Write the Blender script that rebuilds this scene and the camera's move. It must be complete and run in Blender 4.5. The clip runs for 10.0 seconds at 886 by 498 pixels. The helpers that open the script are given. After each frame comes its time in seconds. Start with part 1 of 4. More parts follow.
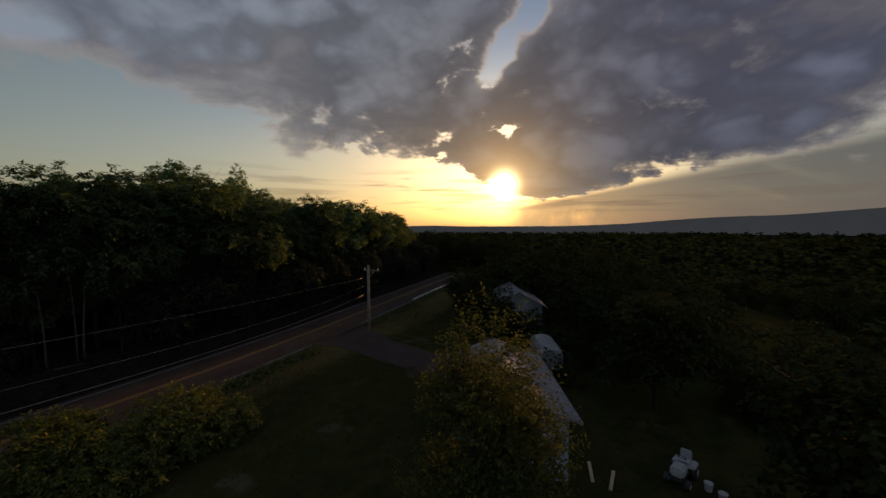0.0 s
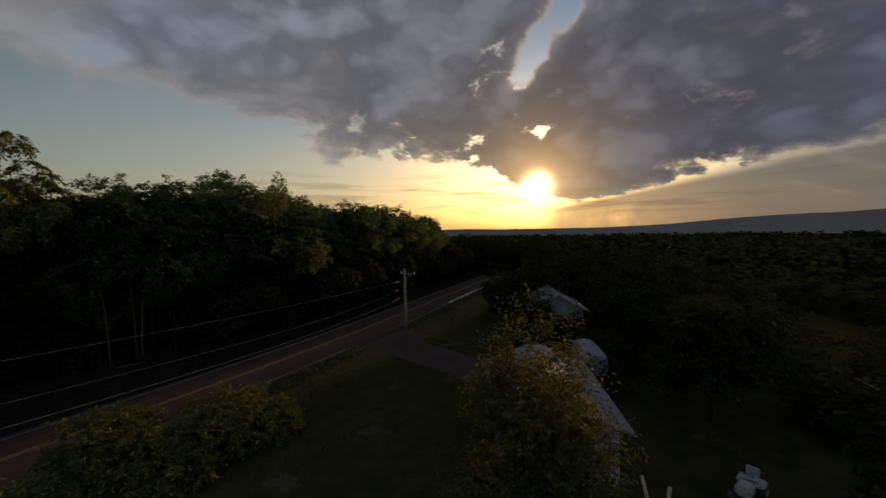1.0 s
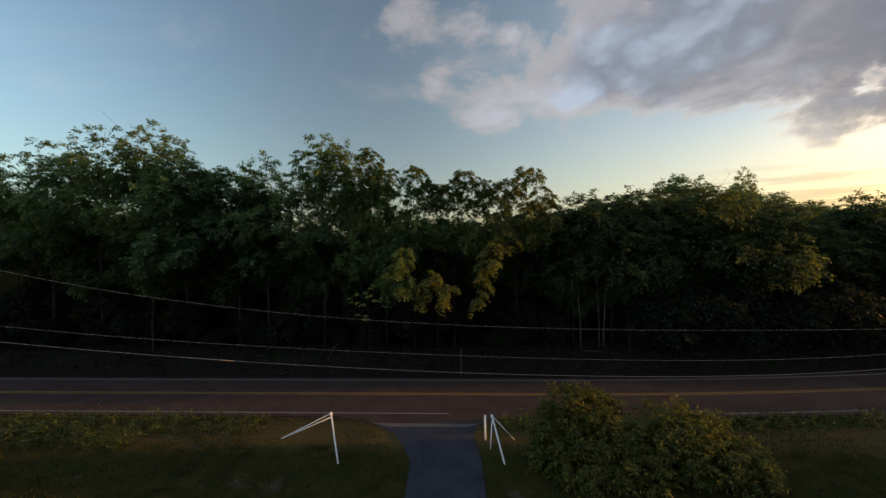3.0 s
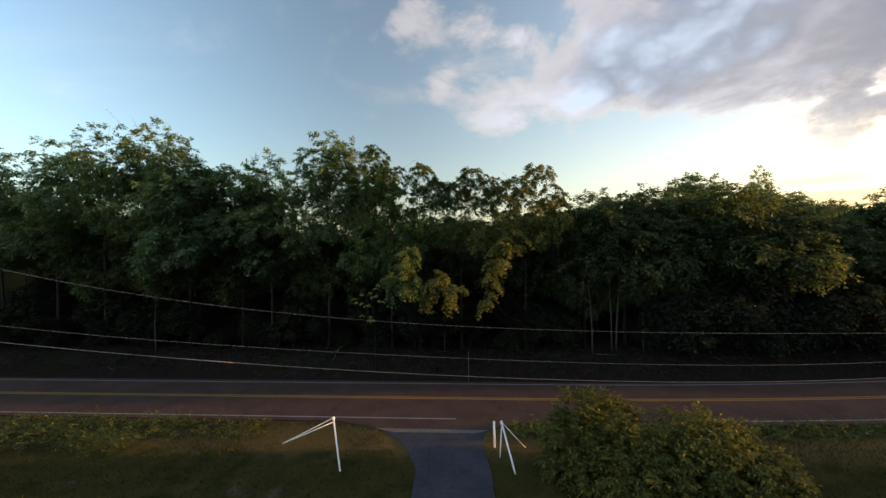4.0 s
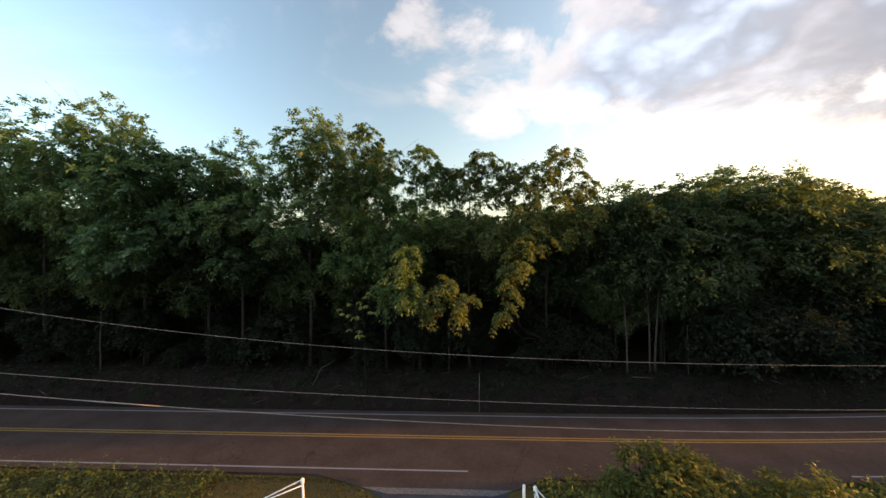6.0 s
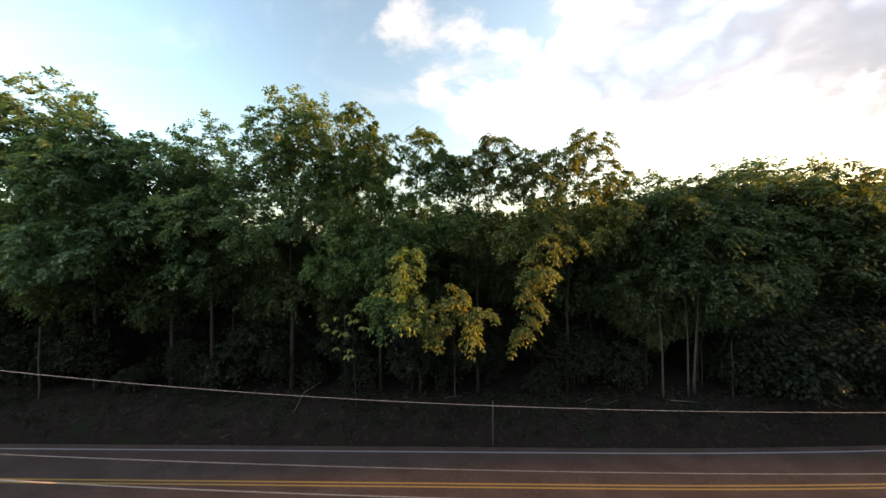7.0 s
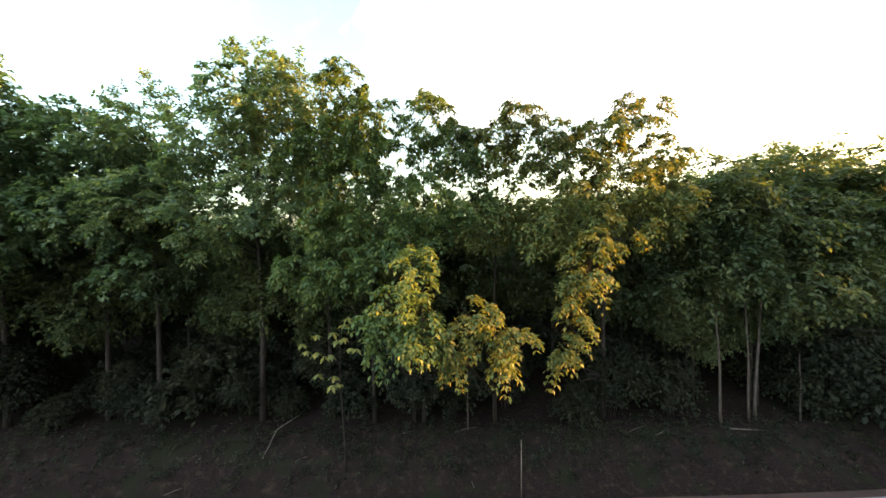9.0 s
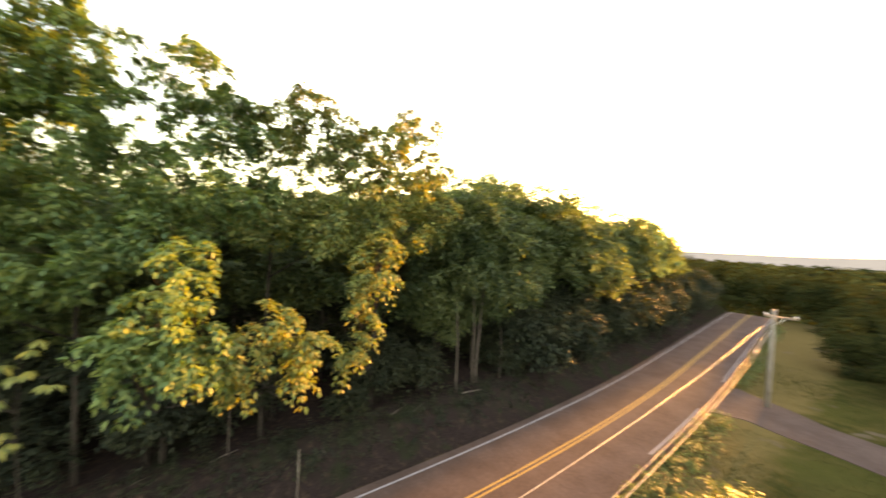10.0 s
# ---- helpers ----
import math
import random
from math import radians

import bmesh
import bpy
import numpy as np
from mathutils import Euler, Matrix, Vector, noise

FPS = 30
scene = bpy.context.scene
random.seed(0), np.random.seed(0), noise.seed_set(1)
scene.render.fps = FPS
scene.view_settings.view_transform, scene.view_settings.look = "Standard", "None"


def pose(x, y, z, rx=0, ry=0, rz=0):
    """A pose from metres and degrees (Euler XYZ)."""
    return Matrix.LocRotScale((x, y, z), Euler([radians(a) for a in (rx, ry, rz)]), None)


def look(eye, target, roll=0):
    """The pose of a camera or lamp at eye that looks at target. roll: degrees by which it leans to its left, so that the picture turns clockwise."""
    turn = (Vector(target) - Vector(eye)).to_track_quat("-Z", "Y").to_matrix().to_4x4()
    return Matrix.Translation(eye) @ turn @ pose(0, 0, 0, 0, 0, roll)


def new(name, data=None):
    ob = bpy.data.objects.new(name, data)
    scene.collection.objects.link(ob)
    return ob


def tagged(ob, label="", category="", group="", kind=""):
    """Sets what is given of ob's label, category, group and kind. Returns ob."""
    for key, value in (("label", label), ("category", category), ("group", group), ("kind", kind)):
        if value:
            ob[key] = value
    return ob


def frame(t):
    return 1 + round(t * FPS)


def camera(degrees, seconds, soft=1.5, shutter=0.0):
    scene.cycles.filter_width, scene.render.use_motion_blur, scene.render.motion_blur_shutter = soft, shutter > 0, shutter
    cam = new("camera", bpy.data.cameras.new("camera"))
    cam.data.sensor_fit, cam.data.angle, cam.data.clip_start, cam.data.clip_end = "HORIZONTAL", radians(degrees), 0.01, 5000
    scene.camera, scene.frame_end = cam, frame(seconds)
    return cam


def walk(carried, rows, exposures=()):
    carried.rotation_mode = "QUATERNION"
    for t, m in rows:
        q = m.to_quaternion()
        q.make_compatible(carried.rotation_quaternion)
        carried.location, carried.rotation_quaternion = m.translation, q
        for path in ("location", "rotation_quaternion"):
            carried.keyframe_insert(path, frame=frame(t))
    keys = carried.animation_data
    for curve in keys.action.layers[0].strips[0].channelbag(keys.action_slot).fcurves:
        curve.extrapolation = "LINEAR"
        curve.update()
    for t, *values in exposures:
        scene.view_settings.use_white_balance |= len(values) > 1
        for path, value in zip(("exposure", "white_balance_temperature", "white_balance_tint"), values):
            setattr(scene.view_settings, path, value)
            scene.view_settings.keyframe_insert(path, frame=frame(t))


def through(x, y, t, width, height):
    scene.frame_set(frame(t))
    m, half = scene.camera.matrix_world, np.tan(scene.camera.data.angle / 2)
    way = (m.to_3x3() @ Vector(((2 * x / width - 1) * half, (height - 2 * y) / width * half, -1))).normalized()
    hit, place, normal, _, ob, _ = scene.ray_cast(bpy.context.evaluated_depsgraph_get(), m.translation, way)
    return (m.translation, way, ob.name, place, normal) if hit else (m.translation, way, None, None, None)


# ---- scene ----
cam = camera(99.1, 10.0, shutter=0.3)
EXPOSURES = [(0.0, -0.42, 7700, 13), (1.5, -0.37, 7900, 13), (2.2, -0.10, 8000, 13), (3.0, 0.66, 7600, 12), (4.5, 1.48, 7700, 13), (6.0, 1.83, 8000, 13), (7.5, 2.43, 8300, 13),
             (9.0, 3.18, 8600, 14), (9.4, 3.53, 11000, 15), (10.0, 3.83, 12500, 17)]
PATH = [
    (0, (0.958, -25.147, 10.833), (2.743, -24.255, 10.711), -0.3),
    (0.5, (0.997, -25.104, 10.817), (2.77, -24.186, 10.7), -0.6),
    (1, (1.096, -24.751, 10.74), (2.798, -23.705, 10.639), -1.2),
    (1.5, (1.037, -24.173, 10.678), (2.608, -22.938, 10.594), -1.2),
    (2, (0.989, -23.649, 10.765), (2.314, -22.152, 10.7), -1.9),
    (2.5, (0.924, -23.654, 10.784), (1.555, -21.756, 10.739), -1.5),
    (3, (0.867, -23.647, 10.734), (0.775, -21.65, 10.706), -0.8),
    (4.5, (0.693, -21.861, 10.384), (0.565, -19.865, 10.375), -0.7),
    (5, (0.54, -20.706, 10.322), (0.41, -18.71, 10.318), -0.6),
    (5.5, (0.264, -19.225, 10.292), (0.142, -17.229, 10.288), -0.5),
    (7, (-1.063, -13.48, 10.468), (-1.13, -11.482, 10.462), -0.6),
    (7.5, (-1.442, -11.678, 10.518), (-1.494, -9.679, 10.51), -0.7),
    (8, (-1.735, -10.275, 10.549), (-1.78, -8.276, 10.536), -0.9),
    (8.5, (-2.013, -9.384, 10.587), (-2.051, -7.384, 10.562), -1.1),
    (9, (-2.409, -8.879, 10.641), (-2.394, -6.879, 10.599), -0.9),
    (9.5, (-3.133, -8.565, 10.714), (-2.676, -6.619, 10.646), 0.7),
    (10, (-4.094, -8.018, 10.815), (-2.853, -6.452, 10.761), 2.8),
]
walk(cam, [(t, look(eye, target, roll)) for t, eye, target, roll in PATH], EXPOSURES)

SUN_AZ, SUN_EL = radians(17.4), radians(6.0)      # from +x towards +y
SUN_DIR = Vector((math.cos(SUN_AZ) * math.cos(SUN_EL), math.sin(SUN_AZ) * math.cos(SUN_EL), math.sin(SUN_EL)))

# ---- sun ----
sun_data = bpy.data.lights.new("sun", "SUN")
sun_data.energy, sun_data.angle, sun_data.color = 5.0, radians(1.5), (1.0, 0.54, 0.22)
sun = new("sun", sun_data)
LAMP_DIR = Vector((math.cos(radians(5)), math.sin(radians(5)), math.tan(radians(5.5))))
sun.matrix_world = look((0, 0, 60), Vector((0, 0, 60)) - LAMP_DIR)


# ---- node helpers ----
class Nodes:
    """Short hand for building a node tree."""

    def __init__(self, tree):
        self.tree = tree
        tree.nodes.clear()

    def add(self, kind, **settings):
        node = self.tree.nodes.new(kind)
        for key, value in settings.items():
            if key == "operation":
                node.operation = value
            elif key == "data_type":
                node.data_type = value
            elif key == "blend_type":
                node.blend_type = value
            elif key == "noise_dimensions":
                node.noise_dimensions = value
        return node

    def link(self, a, b):
        self.tree.links.new(a, b)

    def put(self, socket, value):
        if isinstance(value, bpy.types.NodeSocket):
            self.link(value, socket)
        else:
            socket.default_value = value

    def math(self, op, a, b=0.0, c=0.0, clamp=False):
        n = self.add("ShaderNodeMath", operation=op)
        n.use_clamp = clamp
        for s, v in zip(n.inputs, (a, b, c)):
            self.put(s, v)
        return n.outputs[0]

    def mix(self, fac, a, b, blend="MIX"):
        n = self.add("ShaderNodeMix", data_type="RGBA", blend_type=blend)
        self.put(n.inputs[0], fac)
        for s, v in ((n.inputs[6], a), (n.inputs[7], b)):
            self.put(s, (*v, 1.0) if isinstance(v, tuple) and len(v) == 3 else v)
        return n.outputs[2]

    def noise(self, coord, scale, detail=4.0, rough=0.55, distortion=0.0):
        n = self.add("ShaderNodeTexNoise")
        if coord is not None:
            self.link(coord, n.inputs["Vector"])
        n.inputs["Scale"].default_value, n.inputs["Detail"].default_value = scale, detail
        n.inputs["Roughness"].default_value, n.inputs["Distortion"].default_value = rough, distortion
        return n.outputs[0]

    def ramp(self, value, lo, hi, smooth=True):
        n = self.add("ShaderNodeMapRange")
        n.interpolation_type = "SMOOTHSTEP" if smooth else "LINEAR"
        self.put(n.inputs[0], value)
        n.inputs[1].default_value, n.inputs[2].default_value = lo, hi
        return n.outputs[0]


# ---- sky: low sun, a broken cloud deck with clear sky to the north ----
def make_sky():
    world = bpy.data.worlds.new("sky")
    scene.world = world
    world.use_nodes = True
    k = Nodes(world.node_tree)
    sky = k.add("ShaderNodeTexSky")
    sky.sky_type, sky.sun_disc = "NISHITA", False
    sky.sun_elevation, sky.sun_rotation = SUN_EL, radians(90) - SUN_AZ
    sky.air_density, sky.dust_density, sky.ozone_density = 1.0, 1.2, 2.0
    way = k.add("ShaderNodeTexCoord").outputs["Generated"]
    sep = k.add("ShaderNodeSeparateXYZ")
    k.link(way, sep.inputs[0])
    x, y, z = sep.outputs
    up = k.math("MAXIMUM", z, 0.045)
    u, v = k.math("DIVIDE", x, up), k.math("DIVIDE", y, up)
    flat = k.add("ShaderNodeCombineXYZ")
    k.link(u, flat.inputs[0]), k.link(v, flat.inputs[1])
    flat = flat.outputs[0]
    # towards the sun
    dot = k.add("ShaderNodeVectorMath", operation="DOT_PRODUCT")
    k.link(way, dot.inputs[0])
    dot.inputs[1].default_value = SUN_DIR
    sunward = dot.outputs["Value"]
    dot = k.math("MAXIMUM", sunward, 0.0)
    near = k.math("POWER", dot, 9.0)
    nearer = k.math("POWER", dot, 70.0)
    # the deck's edges
    north = k.math("SUBTRACT", 3.1, v)
    south = k.math("ADD", k.math("SUBTRACT", v, k.math("MULTIPLY", u, 0.549)), 5.3)
    # a rift between the two cloud masses, running down towards the sun
    off = k.math("SUBTRACT", k.math("SUBTRACT", v, RIFT[1]), k.math("MULTIPLY", k.math("SUBTRACT", u, RIFT[0]), 0.68))
    hole = k.math("EXPONENT", k.math("MULTIPLY", k.math("POWER", k.math("ABSOLUTE", off), 2.0), -42.0))
    hole = k.math("MULTIPLY", hole, k.math("MULTIPLY", k.ramp(u, 3.2, 2.4), k.ramp(u, 0.7, 1.3)))
    west = k.math("MAXIMUM", k.math("ADD", u, 0.5), k.math("SUBTRACT", 0.9, v))
    edge = k.math("MINIMUM", north, k.math("MINIMUM", k.math("MULTIPLY", south, 0.7), k.math("MULTIPLY", west, 0.8)))
    squash = k.add("ShaderNodeMapping")
    squash.inputs["Scale"].default_value = (1.0, 1.0, 1.6)
    k.link(way, squash.inputs[0])
    dome = squash.outputs[0]
    ragged = k.math("MULTIPLY", k.math("SUBTRACT", k.noise(dome, 3.4, 8.0, 0.68, 0.3), 0.5), 3.8)
    cover = k.math("SUBTRACT", k.ramp(k.math("ADD", edge, ragged), -1.0, 1.4), k.math("MULTIPLY", hole, 0.75))
    big = k.noise(flat, 0.5, 3.0, 0.5, 0.3)
    puff = k.noise(dome, 5.0, 5.0, 0.5, 0.1)
    # rounded heads with dark creases between them
    heads = 0.0
    for size, weight in ((4.5, 0.60), (10.0, 0.30), (24.0, 0.10)):
        fold = k.math("ABSOLUTE", k.math("SUBTRACT", k.math("MULTIPLY", k.noise(dome, size, 1.5, 0.5, 0.25), 2.0), 1.0))
        heads = k.math("ADD", heads, k.math("MULTIPLY", fold, 2.2 * weight))
    deck = k.noise(flat, 1.5, 5.0, 0.55, 0.2)
    tone = k.math("ADD", k.math("MULTIPLY", big, 0.30), k.math("ADD", k.math("MULTIPLY", puff, 0.70), k.math("MULTIPLY", deck, 0.20)))
    tone = k.math("ADD", tone, k.math("MULTIPLY", heads, 0.24))
    dense = k.math("ADD", k.math("ADD", tone, 0.05), k.math("MULTIPLY", cover, 0.52))
    # small breaks where the blue shows
    breaks = k.ramp(k.noise(dome, 8.5, 4.0, 0.6, 0.3), 0.54, 0.70)
    front = k.math("POWER", dot, 3.0)
    dense = k.math("SUBTRACT", dense, k.math("MULTIPLY", k.math("MULTIPLY", breaks, k.ramp(dot, 0.78, 0.93)), 0.27))
    # towards the west the deck breaks up into loose puffs
    dense = k.math("SUBTRACT", dense, k.math("MULTIPLY", k.ramp(u, 0.85, 0.35), 0.17))
    mask = k.mix(front, k.ramp(dense, 0.86, 1.16), k.ramp(dense, 0.84, 0.97))
    core = k.mix(front, k.ramp(dense, 0.88, 1.26), k.ramp(dense, 0.90, 1.02))
    # the deck thins out to loose puffs towards the north-west
    thick = k.ramp(u, -0.5, 0.95)
    core = k.math("MULTIPLY", core, k.math("ADD", 0.2, k.math("MULTIPLY", thick, 0.8)))
    mask = k.math("MULTIPLY", mask, k.math("ADD", 0.55, k.math("MULTIPLY", thick, 0.45)))
    wisp = k.math("ADD", k.math("MULTIPLY", k.ramp(k.noise(dome, 2.6, 6.0, 0.6, 0.6), 0.5, 0.8), 0.30), 0.03)
    # thick cloud turns its dark side, thin edges let the light through
    opposite = k.ramp(k.math("MULTIPLY", sunward, -1.0), -0.25, 0.75)
    base = k.mix(1.0, sky.outputs[0], (SKY_GAIN,) * 3, "MULTIPLY")
    warm = k.mix(near, (0.90, 0.885, 0.93), (1.12, 1.06, 0.98))
    rim = k.mix(1.0, warm, k.mix(nearer, (0.85, 0.83, 0.84), (2.6, 2.6, 2.6)), "MULTIPLY")
    away = k.math("MULTIPLY", k.math("POWER", k.math("SUBTRACT", 1.0, dot, clamp=True), 0.4), 1.25, clamp=True)
    dark = k.mix(away, (0.25, 0.25, 0.285), (0.36, 0.51, 0.74))
    dark = k.mix(k.ramp(v, 1.4, -0.6), dark, k.mix(1.0, dark, (0.60, 0.58, 0.68), "MULTIPLY"))
    billow = k.mix(k.ramp(k.math("ADD", k.math("MULTIPLY", heads, 0.8), k.math("MULTIPLY", puff, 1.0)), 0.60, 1.25), k.mix(1.0, dark, (0.74, 0.74, 0.77), "MULTIPLY"), k.mix(1.0, dark, (1.5, 1.52, 1.55), "MULTIPLY"))
    cloud = k.mix(core, rim, billow)
    seen = k.mix(wisp, base, rim)
    # high up the gaps are blue
    seen = k.mix(k.math("MULTIPLY", k.ramp(z, 0.16, 0.42), k.ramp(dot, 0.6, 0.85)), seen, k.mix(1.0, seen, (0.55, 0.74, 1.05), "MULTIPLY"))
    # grey stratus under the deck's southern edge
    layer = k.math("MULTIPLY", k.ramp(south, 0.6, -1.2), k.ramp(k.noise(dome, 3.0, 5.0, 0.6, 0.5), 0.05, 0.55))
    seen = k.mix(k.math("MULTIPLY", layer, 0.85), seen, k.mix(near, (0.17, 0.20, 0.26), (0.26, 0.25, 0.26)))
    seen = k.mix(mask, seen, cloud)
    # the sky that faces the low sun is the brighter half away from it
    seen = k.mix(opposite, seen, k.mix(1.0, seen, (1.6, 1.75, 1.85), "MULTIPLY"))
    # unseen sky overhead and low in the south-west, brightened to fill the trees
    facing = k.math("MULTIPLY", k.ramp(k.math("MULTIPLY", y, -1.0), 0.1, 0.7), k.ramp(k.math("SUBTRACT", 0.9, k.math("ADD", z, k.math("MULTIPLY", x, 1.2))), 0.0, 0.8))
    seen = k.mix(facing, seen, k.mix(1.0, seen, (1.5, 1.5, 1.5), "MULTIPLY"))
    seen = k.mix(k.ramp(z, 0.60, 0.86), seen, k.mix(1.0, seen, (1.3, 1.45, 1.6), "MULTIPLY"))
    # the half of the sky round the sun is the brightest
    seen = k.mix(k.ramp(sunward, -0.05, 0.65), seen, k.mix(1.0, seen, (1.3, 1.24, 1.2), "MULTIPLY"))
    # bright haze low down, strongest towards the sun
    low = k.math("POWER", k.math("SUBTRACT", 1.0, k.math("MAXIMUM", z, 0.0), clamp=True), 7.5)
    side = k.math("MULTIPLY", k.math("POWER", dot, 1.4), k.ramp(y, -0.12, 0.3))
    hazy = k.mix(side, (0.45, 0.55, 0.64), (1.20, 0.95, 0.56))
    seen = k.mix(k.math("MULTIPLY", low, k.math("ADD", 0.4, k.math("MULTIPLY", side, 0.5))), seen, hazy)
    # thin bars of cloud across the bright strip over the horizon
    flatten = k.add("ShaderNodeMapping")
    flatten.inputs["Scale"].default_value = (2.2, 2.2, 34.0)
    k.link(way, flatten.inputs[0])
    bars = k.math("MULTIPLY", k.ramp(k.noise(flatten.outputs[0], 1.6, 4.0, 0.55, 0.2), 0.50, 0.66), k.math("MULTIPLY", k.ramp(z, 0.02, 0.05), k.ramp(z, 0.17, 0.10)))
    seen = k.mix(k.math("MULTIPLY", k.math("MULTIPLY", bars, front), 0.6), seen, (0.50, 0.40, 0.34))
    # the sun behind thin cloud
    veil = k.math("SUBTRACT", 1.0, k.math("MULTIPLY", core, 0.75))
    glow = seen
    for power, light, thin in ((40.0, (0.24, 0.14, 0.06, 1.0), 0), (160.0, (1.3, 0.8, 0.33, 1.0), 0), (600.0, (3.4, 2.3, 1.0, 1.0), 1), (3000.0, (26.0, 19.0, 10.0, 1.0), 0)):
        n = k.add("ShaderNodeMix", data_type="RGBA", blend_type="ADD")
        fac = k.math("POWER", dot, power)
        k.put(n.inputs[0], k.math("MULTIPLY", fac, veil) if thin else fac)
        k.put(n.inputs[6], glow), k.put(n.inputs[7], light)
        glow = n.outputs[2]
    back = k.add("ShaderNodeBackground")
    k.put(back.inputs[0], glow)
    back.inputs[1].default_value = SKY_STRENGTH
    out = k.add("ShaderNodeOutputWorld")
    k.link(back.outputs[0], out.inputs[0])


SKY_GAIN, SKY_STRENGTH, RIFT = 0.34, 0.40, (1.80, 0.42)
make_sky()


# ---- materials ----
def material(name):
    m = bpy.data.materials.new(name)
    m.use_nodes = True
    k = Nodes(m.node_tree)
    out = k.add("ShaderNodeOutputMaterial")
    return m, k, out


def principled(k, out, color, rough=0.8, metal=0.0, bump=None, strength=0.3, spec=0.5):
    p = k.add("ShaderNodeBsdfPrincipled")
    k.put(p.inputs["Base Color"], (*color, 1.0) if isinstance(color, tuple) and len(color) == 3 else color)
    k.put(p.inputs["Roughness"], rough)
    p.inputs["Metallic"].default_value = metal
    p.inputs["Specular IOR Level"].default_value = spec
    if bump is not None:
        b = k.add("ShaderNodeBump")
        b.inputs["Strength"].default_value = strength
        k.link(bump, b.inputs["Height"])
        k.link(b.outputs[0], p.inputs["Normal"])
    if out is not None:
        k.link(p.outputs[0], out.inputs[0])
    return p


def place(k):
    return k.add("ShaderNodeNewGeometry").outputs["Position"]


def plain(name, a, b, scale=6.0, fine=60.0, rough=0.75, metal=0.0, strength=0.2):
    """A surface whose colour varies between a and b at two scales."""
    m, k, out = material(name)
    pos = k.add("ShaderNodeTexCoord").outputs["Object"]
    n1, n2 = k.noise(pos, scale, 5.0), k.noise(pos, fine, 3.0)
    mixed = k.math("ADD", k.math("MULTIPLY", k.ramp(n1, 0.3, 0.7), 0.7), k.math("MULTIPLY", n2, 0.3))
    principled(k, out, k.mix(mixed, a, b), rough, metal, n2, strength)
    return m


def leafy(name, shades, through=0.35, rough=0.45, spec=0.45):
    """Leaves: each one its own shade, light passing through."""
    m, k, out = material(name)
    geo = k.add("ShaderNodeNewGeometry")
    ramp = k.add("ShaderNodeValToRGB")
    k.link(geo.outputs["Random Per Island"], ramp.inputs[0])
    ramp.color_ramp.interpolation = "LINEAR"
    for n, c in enumerate(shades):
        e = ramp.color_ramp.elements[n] if n < 2 else ramp.color_ramp.elements.new(1.0)
        e.position, e.color = n / (len(shades) - 1), (*c, 1.0)
    patch = k.ramp(k.noise(geo.outputs["Position"], 0.35, 3.0), 0.3, 0.7)
    col = k.mix(patch, k.mix(1.0, ramp.outputs[0], (0.75, 0.85, 0.85), "MULTIPLY"), k.mix(1.0, ramp.outputs[0], (1.15, 1.1, 0.92), "MULTIPLY"))
    p = principled(k, None, col, rough, spec=spec)
    t = k.add("ShaderNodeBsdfTranslucent")
    k.link(k.mix(1.0, col, (1.5, 1.45, 0.7), "MULTIPLY"), t.inputs[0])
    s = k.add("ShaderNodeMixShader")
    s.inputs[0].default_value = through
    k.link(p.outputs[0], s.inputs[1]), k.link(t.outputs[0], s.inputs[2]), k.link(s.outputs[0], out.inputs[0])
    return m


